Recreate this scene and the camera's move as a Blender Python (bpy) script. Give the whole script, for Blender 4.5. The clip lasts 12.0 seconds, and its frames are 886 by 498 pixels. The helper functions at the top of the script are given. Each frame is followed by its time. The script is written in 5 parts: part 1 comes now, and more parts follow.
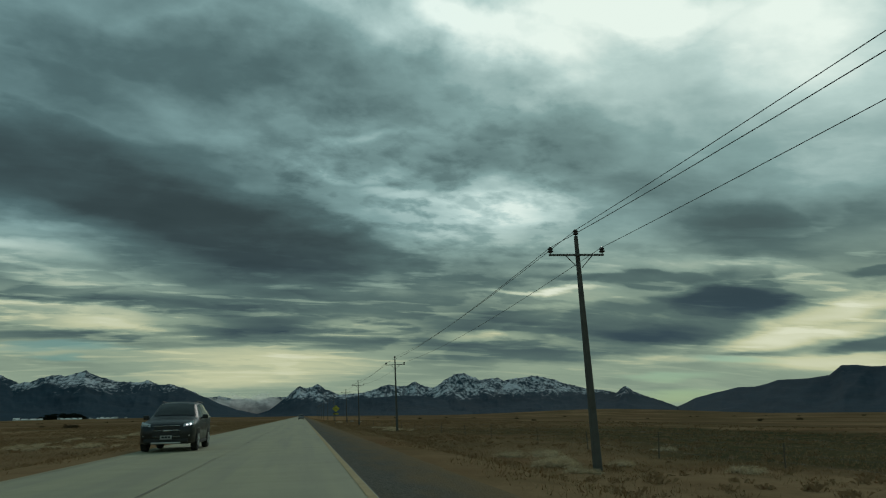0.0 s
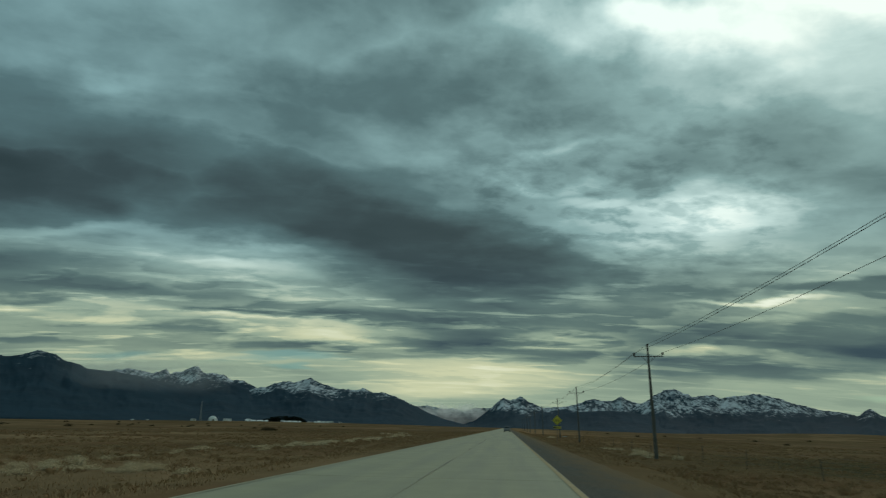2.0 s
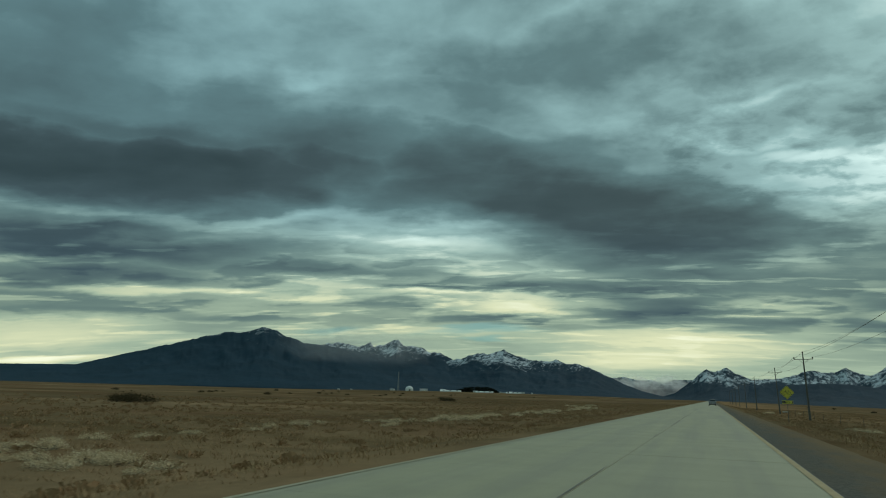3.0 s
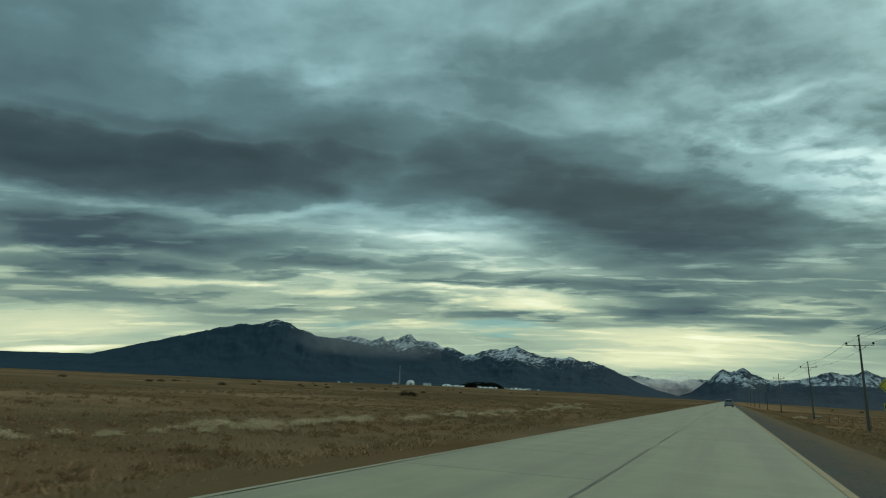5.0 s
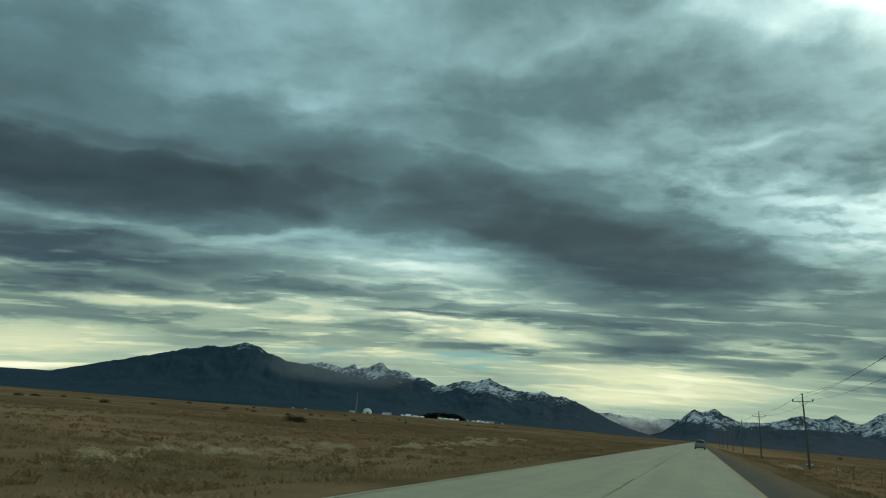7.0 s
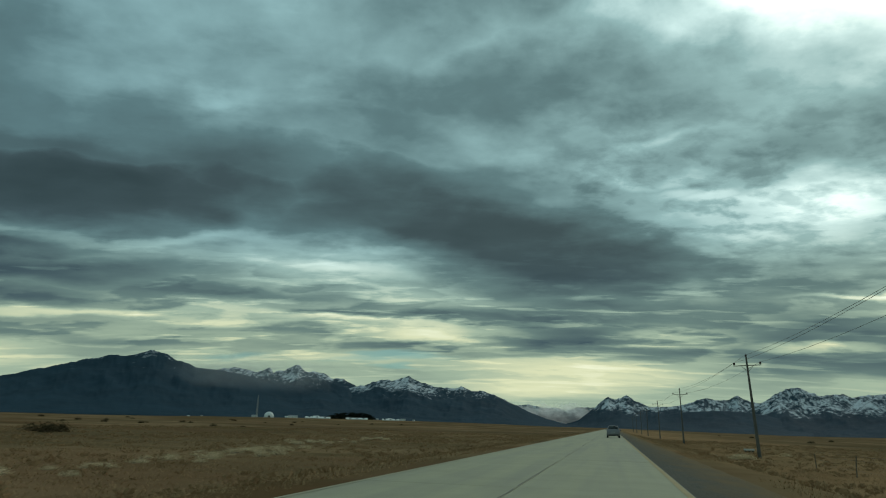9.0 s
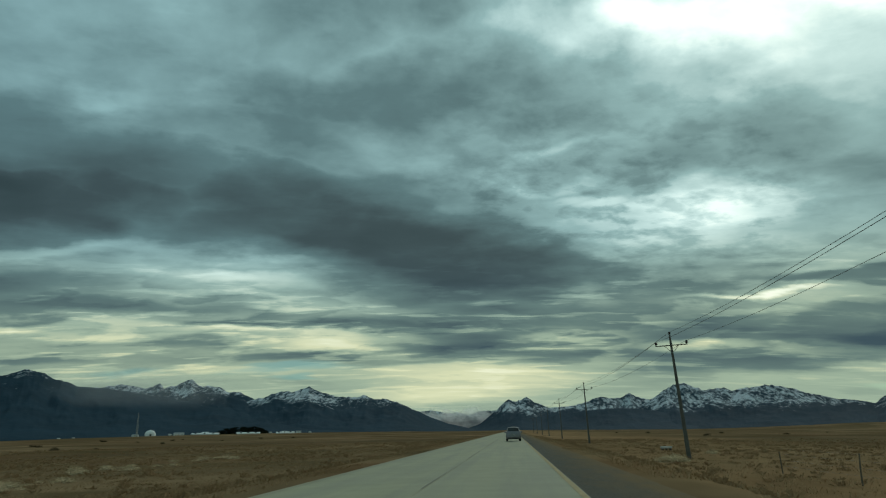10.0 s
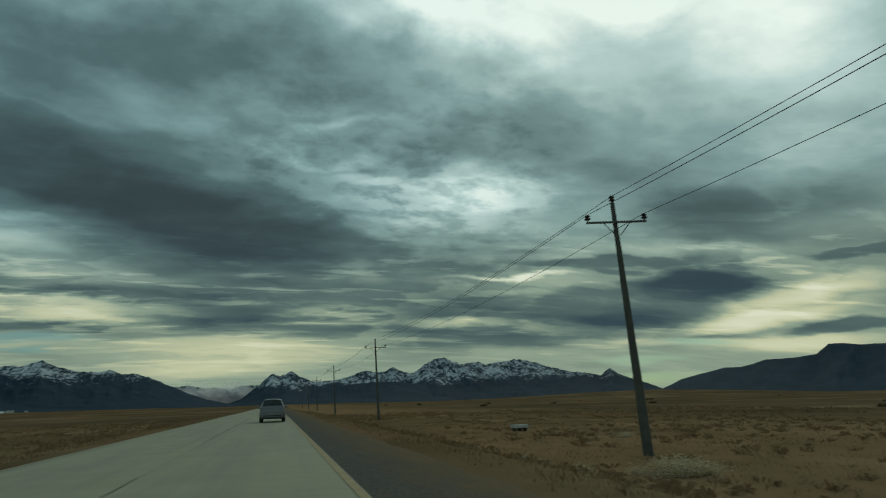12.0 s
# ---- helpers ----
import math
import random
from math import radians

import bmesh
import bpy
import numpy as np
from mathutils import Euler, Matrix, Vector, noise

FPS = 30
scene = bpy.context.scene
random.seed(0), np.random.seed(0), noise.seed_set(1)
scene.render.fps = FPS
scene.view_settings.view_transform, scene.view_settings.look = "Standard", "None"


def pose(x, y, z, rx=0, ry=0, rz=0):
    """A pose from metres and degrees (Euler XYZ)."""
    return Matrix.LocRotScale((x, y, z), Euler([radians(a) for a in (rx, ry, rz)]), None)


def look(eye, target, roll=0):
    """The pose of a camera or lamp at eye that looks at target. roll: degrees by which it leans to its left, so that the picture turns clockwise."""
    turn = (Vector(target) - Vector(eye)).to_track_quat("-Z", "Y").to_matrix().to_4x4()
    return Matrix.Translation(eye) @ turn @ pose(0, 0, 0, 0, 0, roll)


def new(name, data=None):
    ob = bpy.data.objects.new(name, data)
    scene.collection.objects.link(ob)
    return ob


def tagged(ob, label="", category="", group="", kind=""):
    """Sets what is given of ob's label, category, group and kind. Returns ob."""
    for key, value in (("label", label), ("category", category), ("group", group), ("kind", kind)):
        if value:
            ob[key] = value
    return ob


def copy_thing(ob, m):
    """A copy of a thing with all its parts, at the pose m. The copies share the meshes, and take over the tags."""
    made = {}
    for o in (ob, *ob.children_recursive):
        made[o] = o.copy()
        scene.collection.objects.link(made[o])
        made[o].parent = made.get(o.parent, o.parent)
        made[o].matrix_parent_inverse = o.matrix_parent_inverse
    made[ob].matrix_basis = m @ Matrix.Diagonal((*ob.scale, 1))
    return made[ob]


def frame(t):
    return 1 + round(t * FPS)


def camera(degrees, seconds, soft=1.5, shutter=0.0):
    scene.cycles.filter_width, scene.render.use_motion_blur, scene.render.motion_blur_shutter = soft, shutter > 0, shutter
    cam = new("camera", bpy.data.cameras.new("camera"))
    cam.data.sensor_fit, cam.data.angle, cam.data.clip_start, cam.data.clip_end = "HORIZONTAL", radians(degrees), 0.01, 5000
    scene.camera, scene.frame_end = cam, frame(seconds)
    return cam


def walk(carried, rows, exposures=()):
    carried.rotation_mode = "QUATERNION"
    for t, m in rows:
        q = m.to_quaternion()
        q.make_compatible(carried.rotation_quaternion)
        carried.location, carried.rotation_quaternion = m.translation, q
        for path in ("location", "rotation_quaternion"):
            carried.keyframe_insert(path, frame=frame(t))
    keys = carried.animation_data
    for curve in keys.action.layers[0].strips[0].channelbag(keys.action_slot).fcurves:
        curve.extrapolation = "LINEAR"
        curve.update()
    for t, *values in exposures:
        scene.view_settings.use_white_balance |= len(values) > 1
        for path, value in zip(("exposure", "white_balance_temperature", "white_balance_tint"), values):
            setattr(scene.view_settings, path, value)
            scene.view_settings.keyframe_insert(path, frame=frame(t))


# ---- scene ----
# ---------------------------------------------------------------- camera and its drive
# World: the road runs along +y, its centre line is x = 0 and its surface z = 0.
cam = camera(65.53, 12.0, soft=1.1, shutter=0.12)

DRIVE = (  # seconds, x, y, z, yaw, pitch, roll
    (0.0, 2.40, 0.00, 1.15, -11.25, 13.35, 1.33),
    (0.5, 2.30, 6.87, 1.16, -14.37, 13.86, 2.25),
    (1.0, 2.21, 13.77, 1.18, -14.50, 15.95, 2.11),
    (1.5, 2.12, 20.70, 1.19, -7.08, 14.69, 0.89),
    (2.0, 2.00, 27.65, 1.21, 5.10, 14.45, -1.01),
    (2.5, 1.90, 34.63, 1.24, 18.02, 12.94, -3.30),
    (3.0, 1.84, 41.64, 1.26, 20.83, 11.81, -1.58),
    (3.2, 1.82, 44.46, 1.26, 21.16, 12.26, -2.12),
    (4.8, 1.80, 67.17, 1.26, 21.50, 11.03, -2.47),
    (5.0, 1.80, 70.03, 1.26, 21.98, 11.40, -2.57),
    (5.5, 1.79, 77.22, 1.26, 20.83, 12.48, -4.86),
    (6.0, 1.78, 84.46, 1.26, 20.27, 13.24, -3.01),
    (6.5, 1.79, 91.73, 1.26, 20.25, 13.73, -4.85),
    (6.7, 1.80, 94.65, 1.26, 20.05, 14.04, -4.76),
    (8.5, 1.91, 121.28, 1.26, 16.09, 13.49, -2.59),
    (9.0, 1.97, 128.79, 1.26, 13.37, 14.22, -1.45),
    (9.5, 2.03, 136.35, 1.26, 9.18, 15.29, -1.23),
    (10.0, 2.10, 143.97, 1.26, 5.61, 14.83, 1.26),
    (10.5, 2.14, 151.64, 1.24, -2.71, 12.91, 3.76),
    (11.0, 2.20, 159.37, 1.23, -13.06, 12.91, 2.21),
    (11.5, 2.25, 167.16, 1.20, -17.96, 12.69, 3.81),
    (12.0, 2.32, 175.00, 1.17, -13.36, 12.18, 2.28),
)
walk(cam, [(t, pose(x, y, z, 90 + pitch, roll, yaw)) for t, x, y, z, yaw, pitch, roll in DRIVE],
     exposures=((0.0, -0.30), (1.2, -0.26), (2.0, -0.11), (2.5, 0.12), (5.5, 0.30), (8.5, 0.26), (9.0, 0.17), (9.5, 0.12), (10.4, 0.06), (11.2, -0.26), (12.0, -0.30)))

# ---------------------------------------------------------------- sky, cloud deck and sun
SUN_BEARING, SUN_HEIGHT = 24.0, 36.0          # degrees clockwise from +y, and above the horizon


class Nodes:
    """A short hand for node trees."""

    def __init__(self, tree):
        self.tree = tree
        tree.nodes.clear()

    def add(self, kind, _out=0, **values):
        n = self.tree.nodes.new(kind)
        for k, v in values.items():
            if k.startswith("in_"):
                self.plug(v, n.inputs[int(k[3:])])
            else:
                setattr(n, k, v)
        return n.outputs[_out] if n.outputs else n

    def plug(self, v, socket):
        if isinstance(v, bpy.types.NodeSocket):
            self.tree.links.new(v, socket)
        else:
            socket.default_value = v

    def math(self, op, a, b=0.0, c=0.0, clamp=False):
        n = self.tree.nodes.new("ShaderNodeMath")
        n.operation, n.use_clamp = op, clamp
        for i, v in enumerate((a, b, c)):
            self.plug(v, n.inputs[i])
        return n.outputs[0]

    def vmath(self, op, a, b=(0, 0, 0), out=0):
        n = self.tree.nodes.new("ShaderNodeVectorMath")
        n.operation = op
        self.plug(a, n.inputs[0])
        self.plug(b, n.inputs[1])
        return n.outputs[out]

    def noise(self, vector, scale, detail=4.0, rough=0.55, colour=False, distortion=0.0):
        n = self.tree.nodes.new("ShaderNodeTexNoise")
        self.plug(vector, n.inputs["Vector"])
        n.inputs["Scale"].default_value, n.inputs["Detail"].default_value = scale, detail
        n.inputs["Roughness"].default_value, n.inputs["Distortion"].default_value = rough, distortion
        return n.outputs["Color" if colour else "Fac"]

    def ramp(self, fac, stops, smooth=False):
        n = self.tree.nodes.new("ShaderNodeValToRGB")
        self.plug(fac, n.inputs[0])
        r = n.color_ramp
        r.interpolation = "EASE" if smooth else "LINEAR"
        while len(r.elements) < len(stops):
            r.elements.new(0.5)
        for e, (at, col) in zip(r.elements, stops):
            e.position, e.color = at, (*col, 1) if len(col) == 3 else col
        return n.outputs[0]

    def range(self, v, a, b, c=0.0, d=1.0, kind="LINEAR"):
        n = self.tree.nodes.new("ShaderNodeMapRange")
        n.interpolation_type = kind
        for i, x in enumerate((v, a, b, c, d)):
            self.plug(x, n.inputs[i])
        return n.outputs[0]

    def mix(self, fac, a, b, blend="MIX"):
        n = self.tree.nodes.new("ShaderNodeMix")
        n.data_type, n.blend_type = "RGBA", blend
        self.plug(fac, n.inputs[0])
        for v, s in ((a, n.inputs[6]), (b, n.inputs[7])):
            self.plug((*v, 1) if isinstance(v, tuple) and len(v) == 3 else v, s)
        return n.outputs[2]

    def combine(self, x, y, z=0.0):
        n = self.tree.nodes.new("ShaderNodeCombineXYZ")
        for i, v in enumerate((x, y, z)):
            self.plug(v, n.inputs[i])
        return n.outputs[0]


# Cloud banks: bearing, height, half length, half depth (degrees), slope, strength.
DARK_EAST = (
    (-1.9, 13.0, 11.0, 2.75, -1, 0.40),
    (-8.3, 15.1, 13.0, 3.3, -9, 0.39),
    (-17.5, 17.2, 10.7, 3.3, -8, 0.36),
    (-10.4, 27.8, 14.9, 3.52, 4, 0.23),
    (-20.1, 23.9, 9.1, 4.0, 6, 0.18),
    (-18.2, 31.8, 15.7, 3.75, 10, 0.13),
    (0.5, 27.9, 10.9, 3.29, -5, 0.10),
    (8.6, 21.6, 11.5, 1.75, -3, 0.10),
    (23.0, 22.3, 6.8, 2.70, -13, 0.14),
    (26.9, 18.0, 7.4, 1.58, -11, 0.06),
    (36.5, 13.3, 6.8, 2.06, -7, 0.20),
    (43.0, 13.6, 4.3, 2.02, -10, 0.15),
)
DARK_WEST = (
    (-21.4, 18.9, 7.9, 3.18, 1, 0.36),
    (-52.9, 15.9, 9.2, 2.64, 6, 0.40),
    (-43.6, 16.2, 11.5, 2.71, 3, 0.38),
    (-35.0, 16.4, 7.4, 1.83, -1, 0.30),
    (-29.9, 17.5, 7.2, 2.68, -1, 0.27),
    (-20.0, 16.9, 11.2, 2.15, 6, 0.34),
    (-27.8, 20.3, 10.5, 2.6, 2, 0.22),
    (-46.3, 19.2, 10.8, 1.28, 1, 0.15),
    (-55.5, 23.0, 9.6, 4.17, 19, 0.20),
)
LOW_EAST = (
    (32.2, 8.3, 8.7, 1.84, -7, 0.20),
    (23.7, 6.4, 9.9, 1.27, -6, 0.16),
    (21.3, 4.5, 9.0, 0.63, -2, 0.20),
    (27.2, 5.3, 6.1, 1.16, -3, 0.25),
    (13.6, 8.4, 11.8, 0.84, -2, 0.10),
    (10.3, 5.5, 9.4, 0.42, -1, 0.12),
    (35.3, 3.8, 2.7, 0.25, -3, 0.15),
    (14.6, 10.2, 5.7, 0.94, -2, 0.06),
    (26.3, 10.3, 6.3, 0.55, -4, 0.15),
)
LOW_MID = (
    (-16.3, 8.5, 9.8, 0.41, -2, 0.22),
    (-4.9, 8.5, 10.5, 0.63, -1, 0.20),
    (-3.1, 7.0, 7.5, 0.90, 0, 0.22),
    (-19.3, 6.1, 5.9, 0.48, 2, 0.20),
    (-10.2, 5.6, 7.3, 0.34, -1, 0.16),
    (-0.4, 9.0, 10.3, 0.96, -0, 0.18),
    (-3.4, 6.7, 5.5, 0.79, 3, 0.16),
)
LOW_WEST = (
    (-51.9, 10.7, 9.5, 0.98, 8, 0.22),
    (-45.9, 9.9, 12.0, 1.03, 4, 0.22),
    (-50.5, 7.6, 7.3, 0.58, 6, 0.20),
    (-30.4, 9.8, 11.2, 0.74, 1, 0.18),
    (-18.2, 6.1, 9.8, 0.51, 2, 0.14),
    (-24.5, 7.2, 9.0, 0.65, 1, 0.12),
    (-43.1, 5.2, 8.2, 0.35, 2, 0.15),
)
BRIGHT_HIGH = (
    (28.2, 31.0, 14.6, 3.27, -9, 0.28),
    (12.9, 32.6, 4.5, 2.70, -27, 0.24),
    (19.1, 30.4, 9.7, 2.99, -13, 0.24),
    (41.9, 26.5, 9.5, 5.43, -15, 0.20),
    (16.8, 16.7, 7.8, 2.43, 1, 0.34),
    (12.4, 15.0, 9.7, 2.16, -2, 0.24),
    (9.3, 17.9, 3.0, 0.93, -1, 0.20),
    (0.7, 19.9, 5.3, 0.64, -12, 0.10),
    (7.1, 19.8, 3.5, 0.65, 14, 0.10),
    (19.1, 13.6, 4.8, 1.17, -3, 0.14),
    (3.8, 21.9, 5.7, 0.85, 14, 0.12),
    (6.9, 18.3, 3.1, 0.74, 1, 0.14),
)
BRIGHT_WEST = (
    (-22.0, 13.4, 5.0, 0.8, -3, 0.15),
    (-19.9, 12.0, 6.5, 0.95, -4, 0.20),
    (-18.4, 11.0, 7.0, 0.41, -1, 0.12),
    (-10.0, 22.4, 6.5, 1.14, -15, 0.07),
    (-39.7, 25.2, 6.5, 1.70, 12, 0.08),
    (-33.0, 25.5, 3.0, 0.96, 9, 0.10),
)
GLOW_EAST = (
    (41.6, 6.5, 4.6, 1.04, 6, 0.44),
    (38.1, 4.9, 6.8, 0.75, 4, 0.42),
    (39.7, 2.9, 7.2, 0.81, -3, 0.34),
    (-13.5, 7.2, 6.6, 0.55, -1, 0.24),
    (-19.5, 7.6, 4.2, 0.32, 1, 0.22),
    (-3.0, 4.0, 9.0, 1.6, -0, 0.24),
    (34.9, 10.5, 10.5, 0.61, -6, 0.12),
    (19.5, 9.6, 5.2, 0.26, -3, 0.36),
    (21.8, 11.1, 5.6, 0.74, -3, 0.14),
    (15.4, 5.9, 4.4, 0.32, -2, 0.28),
    (2.8, 6.5, 6.9, 0.28, -0, 0.15),
    (29.2, 3.5, 5.1, 0.35, -3, 0.16),
)
GLOW_WEST = (
    (-50.4, 12.7, 10.6, 0.50, 3, 0.10),
    (-37.8, 13.2, 11.7, 0.59, 5, 0.12),
    (-52.2, 8.5, 4.6, 0.29, 7, 0.16),
    (-40.1, 7.4, 14.1, 0.36, 4, 0.22),
    (-18.4, 7.8, 12.3, 0.47, -2, 0.26),
    (-13.6, 7.0, 6.0, 0.65, -2, 0.30),
    (-32.0, 7.5, 11.0, 0.37, 2, 0.20),
    (-50.6, 3.6, 8.6, 1.22, 10, 0.20),
    (-50.9, 1.7, 4.2, 0.28, 4, 0.40),
    (-4.2, 3.4, 7.0, 1.2, 2, 0.27),
    (-25.9, 12.1, 5.3, 0.94, -6, 0.16),
    (-16.2, 10.3, 5.7, 0.47, -0, 0.14),
    (3.6, 7.0, 4.6, 0.34, -0, 0.16),
)
BROAD = (
    (31.7, 28.3, 25.9, 9.49, -10, 0.23),
    (7.7, 30.7, 21.8, 6.40, 1, 0.09),
    (-9.9, 28.1, 20.7, 7.29, -1, 0.13),
    (45.6, 20.8, 10.0, 9.68, -14, 0.12),
    (-46.7, 3.3, 13.4, 2.94, 7, 0.05),
    (16.3, 15.1, 11.6, 4.68, -3, 0.06),
    (-51.0, 10.2, 14.0, 7.02, 11, -0.12),
)
SHADES_WEST = (
    (-52.0, 24.0, 6.0, 3.0, 7, 0.085),
    (-42.0, 15.0, 6.0, 1.4, 5, 0.077),
    (-42.0, 21.0, 9.0, 4.0, 5, -0.113),
    (-38.0, 10.0, 13.0, 3.5, 4, -0.033),
    (-30.0, 31.0, 13.0, 3.5, 3, 0.093),
    (-24.0, 14.0, 6.0, 3.0, 2, 0.058),
    (-24.0, 20.0, 9.0, 4.0, 2, 0.095),
    (-22.0, 7.0, 6.0, 1.4, 2, 0.052),
    (-16.0, 6.0, 4.0, 2.5, 1, -0.059),
    (-16.0, 15.0, 4.0, 1.2, 1, -0.067),
    (-10.0, 21.0, 6.0, 3.0, 0, -0.061),
)
SHADES_EAST = (
    (-6.0, 9.0, 9.0, 2.0, -1, -0.090),
    (-6.0, 15.0, 6.0, 1.4, -1, 0.040),
    (-4.0, 27.0, 13.0, 3.5, -1, -0.102),
    (0.0, 12.0, 6.0, 3.0, -2, 0.085),
    (6.0, 21.0, 6.0, 3.0, -3, 0.114),
    (8.0, 27.0, 6.0, 3.0, -3, -0.042),
    (8.0, 32.0, 9.0, 2.0, -3, 0.111),
    (10.0, 6.0, 9.0, 2.0, -3, -0.094),
    (12.0, 14.0, 9.0, 2.0, -4, -0.049),
    (22.0, 8.0, 9.0, 2.0, -5, 0.072),
    (22.0, 19.0, 6.0, 1.4, -5, -0.055),
    (28.0, 10.0, 9.0, 4.0, -6, 0.107),
    (28.0, 15.0, 9.0, 2.0, -6, 0.066),
    (30.0, 24.0, 9.0, 4.0, -6, 0.117),
    (40.0, 24.0, 6.0, 3.0, -8, -0.071),
    (40.0, 29.0, 13.0, 3.5, -8, 0.077),
    (42.0, 10.0, 6.0, 1.4, -8, -0.049),
    (42.0, 18.0, 13.0, 3.5, -8, 0.062),
    (46.0, 6.0, 4.0, 2.5, -9, 0.085),
)
SHADES_MID = (
    (-46.0, 12.2, 4.0, 1.2, 6, -0.061),
    (-42.0, 6.2, 9.0, 2.0, 5, -0.060),
    (-38.0, 10.8, 6.0, 3.0, 4, 0.048),
    (-36.0, 18.2, 9.0, 2.0, 4, -0.083),
    (-20.0, 4.8, 9.0, 2.0, 2, 0.077),
    (-10.0, 28.8, 9.0, 4.0, 0, 0.061),
    (-4.0, 6.2, 4.0, 2.5, -1, -0.065),
    (4.0, 10.8, 6.0, 3.0, -2, 0.039),
    (10.0, 22.0, 9.0, 2.0, -3, 0.049),
    (14.0, 7.0, 4.0, 2.5, -4, -0.117),
    (18.0, 11.5, 6.0, 1.4, -4, -0.086),
    (26.0, 7.0, 9.0, 2.0, -6, 0.074),
    (36.0, 14.5, 6.0, 3.0, -7, -0.047),
    (46.0, 13.8, 4.0, 2.5, -9, 0.074),
)
BANK = (
    (34.0, 7.7, 5.6, 1.45, -4, 0.25),
    (27.5, 6.5, 8.5, 1.60, -5, 0.21),
    (27.0, 10.1, 7.0, 0.55, -5, 0.14),
    (46.5, 9.0, 4.5, 0.45, 0, 0.18),
    (43.8, 4.0, 4.2, 0.55, 6, 0.26),
    (20.0, 7.4, 7.5, 0.90, -3, 0.14),
)
CLEAR = (
    (-30.7, 4.6, 2.7, 0.41, 6, 1.00),
    (-18.2, 5.2, 5.1, 0.32, 2, 1.00),
    (-17.7, 4.4, 2.5, 0.24, 1, 1.00),
    (30.4, 0.8, 3.7, 0.60, -2, 1.00),
    (33.7, 3.3, 3.2, 0.34, -3, 0.80),
    (29.0, 2.3, 3.8, 0.35, -2, 0.70),
)


def build_sky():
    world = bpy.data.worlds.new("sky")
    scene.world = world
    world.use_nodes = True
    n = Nodes(world.node_tree)
    way = n.add("ShaderNodeTexCoord")
    split = n.tree.nodes.new("ShaderNodeSeparateXYZ")
    n.plug(way, split.inputs[0])
    x, y, z = split.outputs
    bearing = n.math("DEGREES", n.math("ARCTAN2", x, y))
    height = n.math("DEGREES", n.math("ARCSINE", z))
    # cloud cells grow flatter towards the horizon, and their rows arch over the end of the road
    off_axis = n.math("ADD", bearing, 10.0)
    arch = n.math("ADD", n.math("MAXIMUM", height, 0.0), n.math("MULTIPLY", n.math("MULTIPLY", off_axis, off_axis), 0.0014))
    rise = n.math("LOGARITHM", n.math("ADD", n.math("MULTIPLY", arch, 0.3333), 1.0), math.e)
    deck = n.combine(n.math("MULTIPLY", bearing, 0.085), n.math("MULTIPLY", rise, 4.6), 1.0)
    veil = n.combine(n.math("MULTIPLY", bearing, 0.050), n.math("MULTIPLY", rise, 6.5), 3.0)
    up = n.range(height, 6.0, 17.0, 0.0, 1.0, "SMOOTHSTEP")
    warp = n.vmath("SUBTRACT", n.noise(deck, 1.4, 5.0, 0.52, colour=True), (0.5, 0.5, 0.5))
    warp = n.vmath("MULTIPLY", warp, n.combine(n.range(height, 0.0, 25.0, 6.0, 7.5), n.range(height, 0.0, 25.0, 1.4, 6.0), 0.0))
    place = n.vmath("ADD", n.combine(bearing, height, 0.0), warp)

    chain = [place]

    def banks(rows, outer, inner, join="MAXIMUM"):
        total = 0.0
        for k, (b, h, half_b, half_h, slope, strength) in enumerate(rows):
            m = n.tree.nodes.new("ShaderNodeMapping")
            m.vector_type = "TEXTURE"
            n.plug(chain[-1], m.inputs[0])
            m.inputs[1].default_value = (b, h, 0)
            m.inputs[2].default_value = (0, 0, radians(slope))
            m.inputs[3].default_value = (half_b, half_h, 1)
            far = n.vmath("LENGTH", m.outputs[0], out=1)
            soft = n.range(far, outer, inner, 0.0, strength, "SMOOTHSTEP")
            total = soft if isinstance(total, float) else n.math(join, total, soft)
            if k % 5 == 4:      # one bank after the other, which keeps the shader small
                chain.append(n.vmath("ADD", place, n.math("MULTIPLY", total, 1e-6)))
        return total

    value = n.math("ADD", n.range(height, 0.0, 14.0, 0.60, 0.50), banks(BROAD + SHADES_WEST + SHADES_EAST + SHADES_MID, 1.6, 0.0, "ADD"))
    value = n.math("ADD", value, banks(BRIGHT_HIGH + BRIGHT_WEST, 1.35, 0.2))
    value = n.math("ADD", value, banks(GLOW_EAST + GLOW_WEST, 1.5, 0.15))
    value = n.math("SUBTRACT", value, banks(DARK_EAST + DARK_WEST, 1.45, 0.25))
    value = n.math("SUBTRACT", value, banks(LOW_EAST + LOW_MID + LOW_WEST, 1.6, 0.15))
    bank = banks(BANK, 1.2, 0.65)
    value = n.math("SUBTRACT", value, bank)
    calm = n.range(bank, 0.0, 0.3, 1.0, 0.25)
    still = n.range(height, 2.5, 6.5, 0.3, 1.0)
    calm = n.math("MULTIPLY", calm, still)
    lively = n.range(value, 0.12, 0.50, 0.40, 1.0)
    big = n.math("SUBTRACT", n.noise(deck, 0.8, 5.0, 0.5, distortion=0.2), 0.5)
    torn = n.math("SUBTRACT", n.noise(n.vmath("ADD", deck, (7.0, 3.0, 2.0)), 2.2, 6.0, 0.54, distortion=0.15), 0.5)
    sheets = n.range(n.noise(n.vmath("ADD", deck, (2.0, 9.0, 5.0)), 1.3, 6.0, 0.52, distortion=0.2), 0.47, 0.54, -0.5, 0.5, "SMOOTHSTEP")
    lines = n.math("SUBTRACT", n.noise(veil, 1.15, 6.0, 0.54, distortion=0.25), 0.5)
